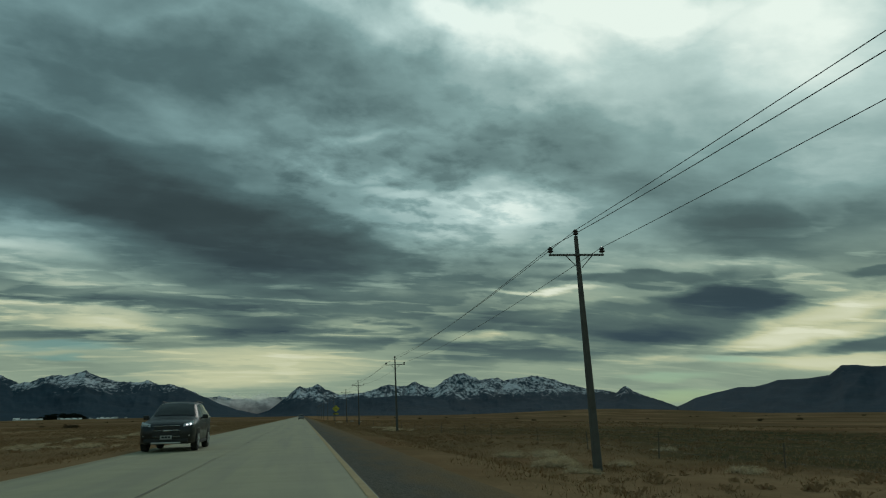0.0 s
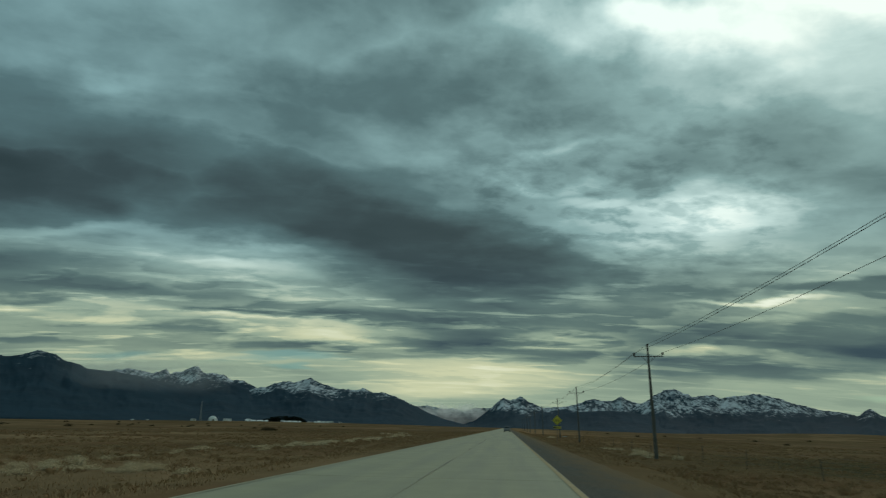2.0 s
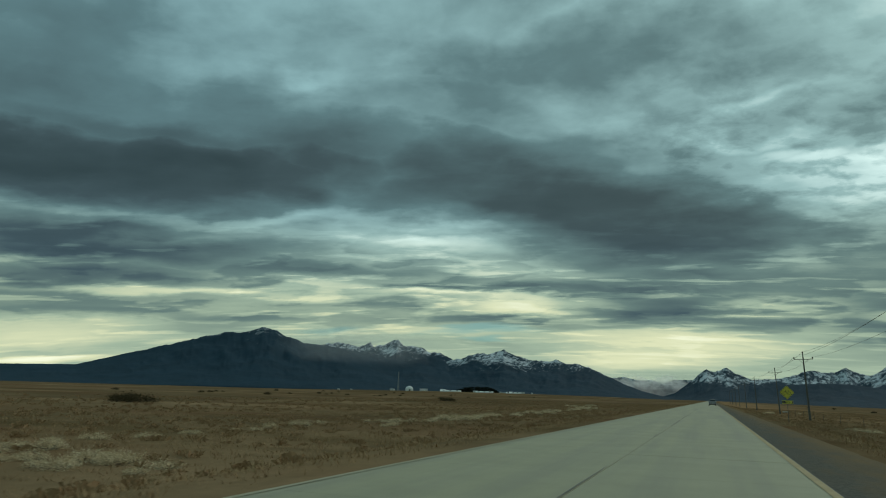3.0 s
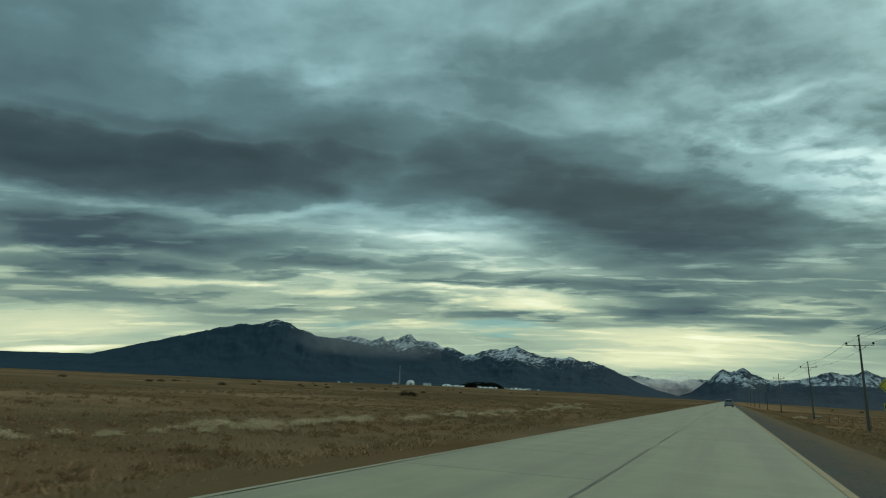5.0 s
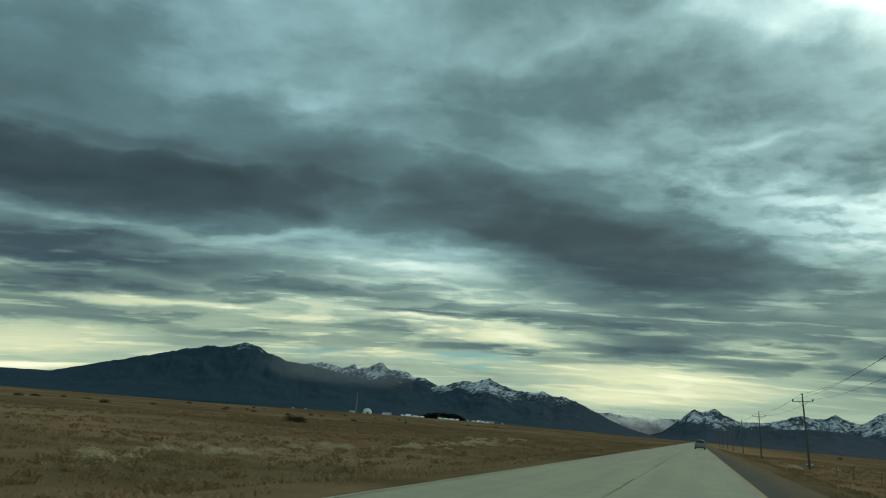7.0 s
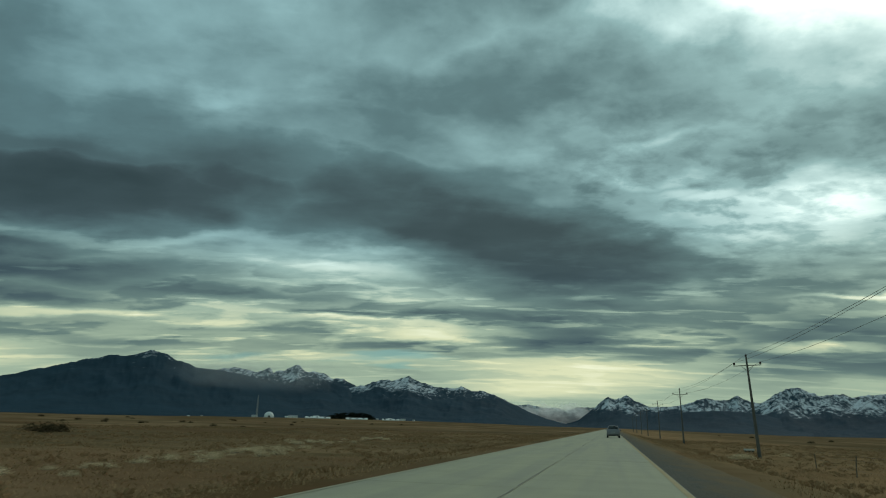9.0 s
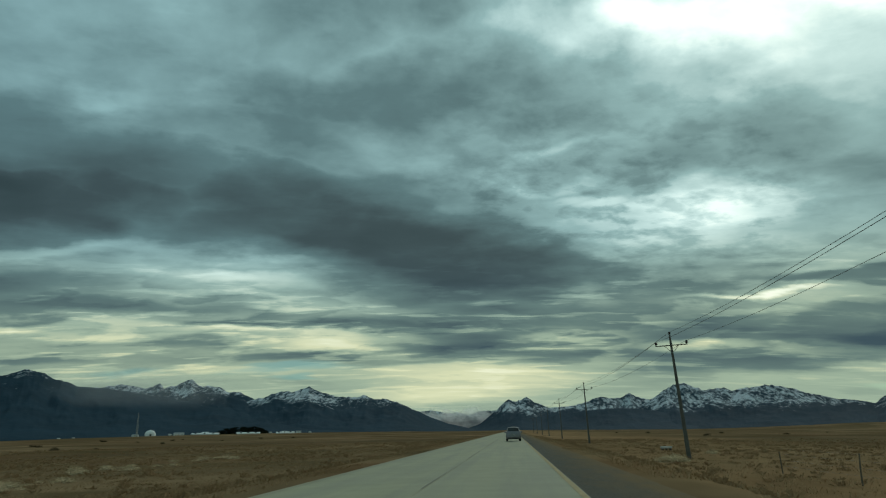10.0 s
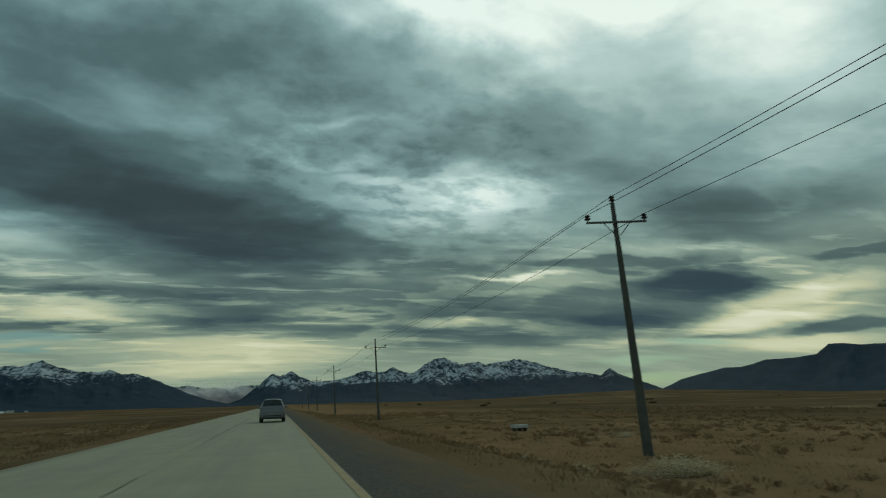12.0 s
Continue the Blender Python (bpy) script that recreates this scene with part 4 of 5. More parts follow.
class Shell:
    """A lofted car body: stations of (y, sill z, sill half width, belt z, belt half width, roof z, roof half width)."""

    def __init__(self, stations, fineness=4):
        self.rows = []
        for k in range(len(stations) - 1):
            p0, p1, p2, p3 = (np.array(stations[min(max(k + d, 0), len(stations) - 1)]) for d in (-1, 0, 1, 2))
            for i in range(fineness):
                t = i / fineness
                soft = p1 + (p2 - p1) * t
                cubic = 0.5 * (2 * p1 + (p2 - p0) * t + (2 * p0 - 5 * p1 + 4 * p2 - p3) * t * t + (3 * p1 - p0 - 3 * p2 + p3) * t ** 3)
                self.rows.append(soft * 0.55 + cubic * 0.45)
        self.rows.append(np.array(stations[-1]))
        self.ys = [r[0] for r in self.rows]

    def row(self, y):
        return [float(np.interp(y, self.ys, [r[c] for r in self.rows])) for c in range(7)]

    def section(self, r):
        y, zs, ws, zb, wb, zr, wr = r
        zm = zs + (zb - zs) * 0.55
        crown = 0.035 if zr - zb > 0.2 else 0.02
        half = [(ws * 0.75, zs), (ws, zs + 0.05), (max(ws, wb) + 0.012, zm), (wb + 0.004, zb - 0.04), (wb, zb),
                (wb + (wr - wb) * 0.55, zb + (zr - zb) * 0.5), (wr + 0.015, zr - 0.03), (wr * 0.86, zr), (wr * 0.45, zr + crown * 0.8), (0.0, zr + crown)]
        return [Vector((x, y, z)) for x, z in half]

    def body(self):
        bm = bmesh.new()
        rings = []
        for r in self.rows:
            half = self.section(r)
            pts = half + [Vector((-p.x, p.y, p.z)) for p in reversed(half[:-1])]
            rings.append([bm.verts.new(p) for p in pts])
        n = len(rings[0])
        for a, b in zip(rings, rings[1:]):
            for k in range(n):
                bm.faces.new((a[k], a[(k + 1) % n], b[(k + 1) % n], b[k]))
        bm.faces.new(rings[0][::-1])
        bm.faces.new(rings[-1])
        return bm

    def side(self, y, v, s):
        """A point on the flank between belt (v = 0) and roof edge (v = 1), s = +1 or -1."""
        h = self.section(self.row(y))
        a, m, b = h[4], h[5], h[6]
        p = a.lerp(m, v / 0.5) if v < 0.5 else m.lerp(b, (v - 0.5) / 0.5)
        return Vector((s * p.x, p.y, p.z))

    def side_glass(self, corners, s):
        """A pane on the flank: corners are (y, v) in order."""
        bm = bmesh.new()
        (y0, v0), (y1, v1), (y2, v2), (y3, v3) = corners
        grid = []
        for i in range(5):
            row = []
            for j in range(5):
                a, b = i / 4, j / 4
                y = (y0 * (1 - a) + y1 * a) * (1 - b) + (y3 * (1 - a) + y2 * a) * b
                v = (v0 * (1 - a) + v1 * a) * (1 - b) + (v3 * (1 - a) + v2 * a) * b
                row.append(bm.verts.new(self.side(y, v, s) + Vector((s * 0.007, 0, 0.002))))
            grid.append(row)
        for i in range(4):
            for j in range(4):
                bm.faces.new((grid[i][j], grid[i + 1][j], grid[i + 1][j + 1], grid[i][j + 1]))
        return bm

    def cross_glass(self, ya, yb, inset, push):
        """Windscreen or rear window: between two stations, across the car."""
        bm = bmesh.new()
        grid = []
        for i in range(5):
            y = ya + (yb - ya) * i / 4
            r = self.row(y)
            h = self.section(r)
            row = []
            for j in range(9):
                u = (j / 4 - 1) * inset
                edge, mid, top = h[7], h[8], h[9]
                x = u * (h[6].x - 0.02)
                ax = abs(x)
                z = top.z + (mid.z - top.z) * ax / mid.x if ax < mid.x else mid.z + (edge.z - mid.z) * min(1.3, (ax - mid.x) / (edge.x - mid.x))
                row.append(bm.verts.new(Vector((x, y + push[0], z + push[1]))))
            grid.append(row)
        for i in range(4):
            for j in range(8):
                bm.faces.new((grid[i][j], grid[i + 1][j], grid[i + 1][j + 1], grid[i][j + 1]))
        return bm


def car_wheel(car, x, y, r, s):
    bm = bmesh.new()
    w = 0.11
    turned(bm, ((r * 0.62, -w), (r * 0.93, -w), (r, -w * 0.7), (r, w * 0.7), (r * 0.93, w), (r * 0.62, w)), (x, y, r), "X", 28)
    wheel = part("wheel", bm, TYRE, car, smooth=False)
    bm = bmesh.new()
    out = s * (w + 0.004)
    turned(bm, ((r * 0.12, out * 0.6), (r * 0.60, out * 0.6), (r * 0.635, out), (r * 0.60, out * 1.02)), (x, y, r), "X", 28)
    for k in range(5):
        a = k * math.tau / 5 + 0.3
        c, d = math.cos(a), math.sin(a)
        rod(bm, (x + out * 0.95, y + c * r * 0.08, r + d * r * 0.08), (x + out * 0.95, y + c * r * 0.6, r + d * r * 0.6), r * 0.09, r * 0.07, 6)
    part("rim", bm, ALLOY, wheel, "silver alloy rim")


def arch(car, x, y, r, s):
    bm = bmesh.new()
    ring = []
    for k in range(19):
        a = -0.15 + (math.pi + 0.3) * k / 18
        ring.append([bm.verts.new((x + dx, y + math.cos(a) * q, r + math.sin(a) * q)) for q, dx in ((r * 1.02, 0.0), (r * 1.22, 0.0), (r * 1.22, -s * 0.05), (r * 1.02, -s * 0.05))])
    for a, b in zip(ring, ring[1:]):
        for k in range(4):
            bm.faces.new((a[k], a[(k + 1) % 4], b[(k + 1) % 4], b[k]))
    part("wheel_arch", bm, BLACK_PLASTIC, car)


def panel(car, name, x0, x1, y0, y1, z0, z1, mat, label="", bevel=0.012, parent=None):
    bm = bmesh.new()
    box(bm, x0, x1, y0, y1, z0, z1, bevel)
    return part(name, bm, mat, parent or car, label)


def slanted(car, name, corners, depth, mat, label=""):
    """A thin solid over four corners, given depth along y."""
    bm = bmesh.new()
    f = [bm.verts.new(c) for c in corners]
    b = [bm.verts.new(Vector(c) + Vector((0, depth, 0))) for c in corners]
    bm.faces.new(f)
    bm.faces.new(b[::-1])
    for k in range(4):
        bm.faces.new((f[k], f[(k + 1) % 4], b[(k + 1) % 4], b[k]))
    bmesh.ops.bevel(bm, geom=list(bm.edges), offset=0.012, segments=2, affect="EDGES")
    return part(name, bm, mat, car, label)


def mirror(car, s, x, y, z, mat):
    bm = bmesh.new()
    box(bm, min(s * x, s * (x + 0.2)), max(s * x, s * (x + 0.2)), y - 0.06, y + 0.06, z - 0.02, z + 0.14, 0.035)
    rod(bm, (s * (x - 0.08), y, z), (s * (x + 0.05), y, z + 0.03), 0.03)
    part("mirror", bm, mat, car, "door mirror", smooth=False)


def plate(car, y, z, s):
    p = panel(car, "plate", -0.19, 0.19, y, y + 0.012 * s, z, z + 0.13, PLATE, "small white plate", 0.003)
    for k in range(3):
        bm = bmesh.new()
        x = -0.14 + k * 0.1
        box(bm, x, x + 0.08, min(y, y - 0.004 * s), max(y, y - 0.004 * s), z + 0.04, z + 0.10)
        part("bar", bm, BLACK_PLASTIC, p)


def suv(m):
    car = new("parked_suv")
    sh = Shell(((0.00, 0.42, 0.60, 0.70, 0.70, 0.76, 0.60), (0.07, 0.30, 0.78, 0.82, 0.82, 0.90, 0.72), (0.30, 0.25, 0.88, 0.92, 0.89, 1.00, 0.78), (0.75, 0.25, 0.91, 0.98, 0.91, 1.07, 0.79),
                (1.15, 0.25, 0.91, 1.03, 0.915, 1.12, 0.78), (1.35, 0.25, 0.91, 1.05, 0.915, 1.19, 0.75), (1.75, 0.25, 0.91, 1.07, 0.915, 1.46, 0.67), (2.10, 0.25, 0.91, 1.08, 0.915, 1.63, 0.62),
                (2.60, 0.25, 0.91, 1.09, 0.915, 1.69, 0.63), (3.40, 0.25, 0.91, 1.11, 0.915, 1.69, 0.62), (4.00, 0.26, 0.91, 1.14, 0.91, 1.64, 0.60), (4.30, 0.30, 0.89, 1.15, 0.89, 1.55, 0.58),
                (4.48, 0.34, 0.86, 1.12, 0.86, 1.22, 0.70), (4.60, 0.42, 0.80, 0.80, 0.82, 0.86, 0.72)))
    part("body", sh.body(), DARK_PAINT, car, "dark charcoal painted body", smooth=True)
    part("windscreen", sh.cross_glass(1.38, 2.06, 0.93, (-0.006, 0.010)), CAR_GLASS, car, "tinted windscreen", smooth=True)
    part("rear_window", sh.cross_glass(4.33, 4.46, 0.85, (0.008, 0.008)), CAR_GLASS, car, smooth=True)
    for s in (-1, 1):
        part("side_window", sh.side_glass(((1.62, 0.06), (2.62, 0.06), (2.62, 0.92), (2.12, 0.92)), s), CAR_GLASS, car, smooth=True)
        part("side_window", sh.side_glass(((2.70, 0.06), (3.52, 0.06), (3.50, 0.92), (2.70, 0.92)), s), CAR_GLASS, car, smooth=True)
        part("side_window", sh.side_glass(((3.60, 0.06), (4.18, 0.20), (4.05, 0.90), (3.58, 0.92)), s), CAR_GLASS, car, smooth=True)
        for y in (0.92, 3.62):
            arch(car, s * 0.935, y, 0.355, s)
            car_wheel(car, s * 0.83, y, 0.355, s)
        mirror(car, s, 0.93, 1.72, 1.10, DARK_PAINT)
        slanted(car, "headlight", [(s * 0.52, 0.0, 0.83), (s * 0.84, 0.09, 0.88), (s * 0.86, 0.22, 1.02), (s * 0.54, 0.09, 0.93)], 0.2, LAMP_LENS, "clear headlight")
        panel(car, "lamp_bulb", s * 0.66 - 0.035, s * 0.66 + 0.035, 0.0, 0.06, 0.875, 0.925, LIT_LAMP if s > 0 else LAMP_LENS, "round headlight bulb", 0.02)
        panel(car, "lamp_bulb", s * 0.77 - 0.035, s * 0.77 + 0.035, 0.04, 0.11, 0.90, 0.95, LIT_LAMP if s > 0 else LAMP_LENS, "round headlight bulb", 0.02)
        panel(car, "fog_lamp", s * 0.70 - 0.07, s * 0.70 + 0.07, 0.02, 0.08, 0.50, 0.60, LAMP_LENS, "round fog lamp", 0.03)
        slanted(car, "tail_light", [(s * 0.66, 4.50, 0.88), (s * 0.84, 4.42, 0.88), (s * 0.84, 4.38, 1.12), (s * 0.68, 4.46, 1.12)], 0.04, RED_LENS, "red tail light")
        bm = bmesh.new()
        rod(bm, (s * 0.60, 2.3, 1.735), (s * 0.60, 4.0, 1.70), 0.018)
        part("roof_rail", bm, STEEL, car)
        panel(car, "door_handle", s * 0.925 - 0.012, s * 0.925 + 0.012, 2.42, 2.60, 0.93, 0.96, CHROME, "", 0.005)
        panel(car, "door_handle", s * 0.925 - 0.012, s * 0.925 + 0.012, 3.30, 3.48, 0.95, 0.98, CHROME, "", 0.005)
        panel(car, "sill", s * 0.90 - 0.03, s * 0.90 + 0.03, 1.35, 3.20, 0.24, 0.34, BLACK_PLASTIC)
    upper = panel(car, "grille", -0.42, 0.42, -0.025, 0.06, 0.74, 0.86, BLACK_PLASTIC, "black upper grille with chrome rim")
    lower = panel(car, "grille", -0.44, 0.44, -0.030, 0.06, 0.52, 0.70, BLACK_PLASTIC, "black lower grille with chrome rim")
    for g, z0, z1, w in ((upper, 0.725, 0.875, 0.44), (lower, 0.505, 0.715, 0.46)):
        for a, b in ((z0, z0 + 0.011), (z1 - 0.011, z1)):
            panel(car, "chrome_strip", -w, w, -0.036, -0.012, a, b, CHROME, "", 0.004, g)
    panel(car, "emblem", -0.10, 0.10, -0.05, -0.03, 0.68, 0.73, CHROME, "plain bright emblem", 0.012)
    panel(car, "bumper", -0.72, 0.72, -0.02, 0.14, 0.30, 0.44, BLACK_PLASTIC, "black front bumper", 0.04)
    panel(car, "skid_plate", -0.48, 0.48, -0.035, 0.05, 0.27, 0.33, ALLOY, "pale skid plate", 0.015)
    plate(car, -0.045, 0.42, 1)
    for x0, x1 in ((-0.50, -0.02), (0.06, 0.52)):
        bm = bmesh.new()
        rod(bm, (x0, 1.40, 1.232), (x1, 1.44, 1.27), 0.011)
        part("wiper", bm, BLACK_PLASTIC, car)
    car.matrix_basis = m
    return tagged(car, "dark charcoal suv with chrome-rimmed grille on the concrete road", "car")


def minivan(m):
    """Nose at y = 0, tail at y = 4.15."""
    car = new("minivan")
    sh = Shell(((0.00, 0.40, 0.56, 0.62, 0.66, 0.68, 0.56), (0.08, 0.28, 0.72, 0.74, 0.76, 0.80, 0.66), (0.45, 0.24, 0.82, 0.86, 0.82, 0.93, 0.70), (0.85, 0.24, 0.84, 0.93, 0.84, 1.04, 0.69),
                (1.35, 0.24, 0.845, 0.96, 0.845, 1.33, 0.62), (1.85, 0.24, 0.845, 0.97, 0.845, 1.53, 0.58), (2.40, 0.24, 0.845, 0.98, 0.845, 1.60, 0.585), (3.30, 0.25, 0.845, 1.00, 0.845, 1.59, 0.575),
                (3.75, 0.27, 0.84, 1.01, 0.835, 1.54, 0.565), (3.98, 0.30, 0.83, 1.00, 0.82, 1.16, 0.66), (4.08, 0.32, 0.82, 0.92, 0.80, 0.99, 0.70), (4.15, 0.38, 0.77, 0.66, 0.77, 0.72, 0.66)))
    part("body", sh.body(), SILVER_PAINT, car, "pale blue-grey painted body", smooth=True)
    part("windscreen", sh.cross_glass(0.98, 1.80, 0.92, (-0.006, 0.010)), CAR_GLASS, car, smooth=True)
    part("rear_window", sh.cross_glass(3.765, 4.0, 1.0, (0.012, 0.010)), CAR_GLASS, car, "dark tinted rear window", smooth=True)
    for s in (-1, 1):
        part("side_window", sh.side_glass(((1.30, 0.06), (2.20, 0.06), (2.20, 0.92), (1.75, 0.92)), s), CAR_GLASS, car, smooth=True)
        part("side_window", sh.side_glass(((2.28, 0.06), (3.05, 0.06), (3.05, 0.92), (2.28, 0.92)), s), CAR_GLASS, car, smooth=True)
        part("side_window", sh.side_glass(((3.12, 0.06), (3.72, 0.12), (3.62, 0.90), (3.12, 0.92)), s), CAR_GLASS, car, smooth=True)
        for y in (0.78, 3.42):
            arch(car, s * 0.865, y, 0.31, s)
            car_wheel(car, s * 0.755, y, 0.31, s)
        mirror(car, s, 0.86, 1.42, 0.98, SILVER_PAINT)
        slanted(car, "headlight", [(s * 0.40, 0.02, 0.62), (s * 0.70, 0.10, 0.64), (s * 0.74, 0.24, 0.76), (s * 0.42, 0.10, 0.72)], 0.05, LAMP_LENS, "clear headlight")
        slanted(car, "tail_light", [(s * 0.66, 4.07, 0.76), (s * 0.80, 4.02, 0.76), (s * 0.80, 3.96, 1.02), (s * 0.69, 4.03, 1.02)], 0.05, RED_LENS, "dull red tail light")
        bm = bmesh.new()
        rod(bm, (s * 0.55, 2.0, 1.60), (s * 0.55, 3.5, 1.60), 0.016)
        part("roof_rail", bm, BLACK_PLASTIC, car)
        panel(car, "sill", s * 0.83 - 0.03, s * 0.83 + 0.03, 1.2, 3.0, 0.23, 0.32, BLACK_PLASTIC)
    panel(car, "bumper", -0.74, 0.74, 4.02, 4.20, 0.34, 0.58, SILVER_PAINT, "blue-grey rear bumper", 0.05)
    panel(car, "bumper_trim", -0.62, 0.62, 4.10, 4.215, 0.44, 0.49, BLACK_PLASTIC, "black bumper strip", 0.01)
    panel(car, "lower_bumper", -0.70, 0.70, 4.00, 4.19, 0.24, 0.345, BLACK_PLASTIC, "black lower bumper", 0.03)
    panel(car, "tailgate_trim", -0.45, 0.45, 4.08, 4.15, 0.80, 0.83, CHROME, "", 0.008)
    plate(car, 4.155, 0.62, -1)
    panel(car, "grille", -0.34, 0.34, -0.02, 0.06, 0.56, 0.64, BLACK_PLASTIC)
    bm = bmesh.new()
    rod(bm, (-0.05, 4.02, 1.06), (0.36, 3.99, 1.13), 0.010)
    part("wiper", bm, BLACK_PLASTIC, car)
    car.matrix_basis = m
    return tagged(car, "pale blue-grey minivan seen from behind in the road's lane", "car")


suv(pose(-2.33, 26.8, 0.005, 0, 0, 0) @ Matrix.Scale(1.04, 4))
minivan(pose(2.12, 223.5 + 4.15, 0.005, 0, 0, 180) @ Matrix.Diagonal((0.97, 1.0, 0.95, 1.0)))


# ---------------------------------------------------------------- road sign
SIGN_YELLOW = simple("sign_yellow", (0.50, 0.44, 0.035), (0.60, 0.54, 0.06), 0.45, scale=4.0, relief=0.0)
SIGN_BLACK = simple("sign_black", (0.012, 0.012, 0.012), (0.02, 0.02, 0.02), 0.5, scale=9.0, relief=0.0)
GALVANISED = simple("galvanised_steel", (0.28, 0.29, 0.29), (0.40, 0.41, 0.41), 0.5, 0.7, 9.0)
WEATHERED_WOOD = simple("weathered_wood", (0.10, 0.076, 0.054), (0.19, 0.15, 0.11), 0.9, scale=8.0, relief=0.6)
WHITE_PAINT = simple("white_paint", (0.72, 0.73, 0.72), (0.84, 0.84, 0.82), 0.6, scale=0.6, relief=0.0)
GREY_ROOF = simple("grey_metal_roof", (0.20, 0.21, 0.22), (0.34, 0.35, 0.36), 0.5, 0.3, 0.5, 0.0)
PALE_STONE = simple("pale_concrete", (0.42, 0.42, 0.40), (0.60, 0.60, 0.57), 0.8, scale=3.0)


def ring(bm, cx, cz, y, r, t, depth, sides=20):
    loops = []
    for k in range(sides):
        a = k * math.tau / sides
        loops.append([bm.verts.new((cx + math.cos(a) * q, y + d, cz + math.sin(a) * q)) for q, d in ((r - t, 0), (r + t, 0), (r + t, depth), (r - t, depth))])
    for k in range(sides):
        a, b = loops[k], loops[(k + 1) % sides]
        for j in range(4):
            bm.faces.new((a[j], a[(j + 1) % 4], b[(j + 1) % 4], b[j]))


def bar(bm, x0, z0, x1, z1, t, y, depth=0.003):
    d = Vector((x1 - x0, 0, z1 - z0)).normalized()
    s = Vector((-d.z, 0, d.x)) * t
    a, b = Vector((x0, y, z0)), Vector((x1, y, z1))
    f = [bm.verts.new(p) for p in (a + s, b + s, b - s, a - s)]
    g = [bm.verts.new(v.co + Vector((0, depth, 0))) for v in f]
    bm.faces.new(f)
    bm.faces.new(g[::-1])
    for k in range(4):
        bm.faces.new((f[k], f[(k + 1) % 4], g[(k + 1) % 4], g[k]))


def diamond(bm, half, y0, y1, z):
    vs = [[bm.verts.new((x, y, z + h)) for x, h in ((0, -half), (half, 0), (0, half), (-half, 0))] for y in (y0, y1)]
    bm.faces.new(vs[0])
    bm.faces.new(vs[1][::-1])
    for k in range(4):
        bm.faces.new((vs[0][k], vs[0][(k + 1) % 4], vs[1][(k + 1) % 4], vs[1][k]))
    bmesh.ops.bevel(bm, geom=[e for e in bm.edges if abs(e.verts[0].co.y - e.verts[1].co.y) > 1e-4], offset=0.04, segments=3, affect="EDGES")


def warning_sign(m):
    sign = new("warning_sign")
    bm = bmesh.new()
    box(bm, -0.025, 0.025, 0.0, 0.04, -1.3, 2.62, 0.006)
    part("post", bm, STEEL, sign, "dark steel post")
    bm = bmesh.new()
    diamond(bm, 0.62, -0.012, -0.004, 2.08)
    board = part("diamond_panel", bm, SIGN_YELLOW, sign, "yellow diamond panel with a black bicycle")
    bm = bmesh.new()
    for k in range(4):
        a, b = math.radians(90 * k), math.radians(90 * (k + 1))
        h = 0.565
        bar(bm, h * math.cos(a) * 0.97, 2.08 + h * math.sin(a) * 0.97, h * math.cos(b) * 0.97, 2.08 + h * math.sin(b) * 0.97, 0.012, -0.016)
    part("border", bm, SIGN_BLACK, board)
    bm = bmesh.new()
    z = 2.02
    for cx in (-0.185, 0.185):
        ring(bm, cx, z, -0.018, 0.125, 0.014, 0.004)
    for x0, z0, x1, z1 in ((-0.185, 0, -0.10, 0.17), (-0.10, 0.17, 0.11, 0.17), (-0.02, 0.0, 0.11, 0.17), (-0.02, 0.0, -0.12, 0.13), (-0.185, 0, -0.02, 0.0), (0.185, 0, 0.10, 0.22), (0.10, 0.22, 0.17, 0.24), (-0.16, 0.215, -0.07, 0.215), (-0.115, 0.215, -0.10, 0.17)):
        bar(bm, x0, z + z0, x1, z + z1, 0.011, -0.018)
    part("bicycle_symbol", bm, SIGN_BLACK, board, "black bicycle symbol")
    bm = bmesh.new()
    box(bm, -0.45, 0.45, -0.012, -0.004, 1.08, 1.36, 0.002)
    low = part("lower_panel", bm, SIGN_YELLOW, sign, "yellow plate with black symbols")
    bm = bmesh.new()
    box(bm, -0.43, -0.16, -0.017, -0.013, 1.16, 1.31)
    box(bm, -0.15, -0.09, -0.017, -0.013, 1.16, 1.26)
    for x in (-0.38, -0.22, -0.12):
        ring(bm, x, 1.145, -0.018, 0.02, 0.02, 0.004, 10)
    part("truck_symbol", bm, SIGN_BLACK, low)
    bm = bmesh.new()
    bar(bm, -0.05, 1.16, 0.26, 1.16, 0.012, -0.017)
    bar(bm, 0.0, 1.25, 0.05, 1.25, 0.03, -0.017)
    bar(bm, 0.08, 1.25, 0.20, 1.25, 0.03, -0.017)
    part("distance_bars", bm, SIGN_BLACK, low)
    bm = bmesh.new()
    bar(bm, 0.38, 1.11, 0.38, 1.30, 0.03, -0.017)
    part("cyclist_mark", bm, SIGN_BLACK, low)
    sign.matrix_basis = m
    return tagged(sign, "yellow diamond bicycle warning sign with a lower plate", "road sign")


warning_sign(pose(6.85, 96.5, 0.34, 0, 0, -3) @ Matrix.Scale(0.78, 4))


# ---------------------------------------------------------------- fence and trough
def fence_x(y):
    return 18.6 - 0.022 * y


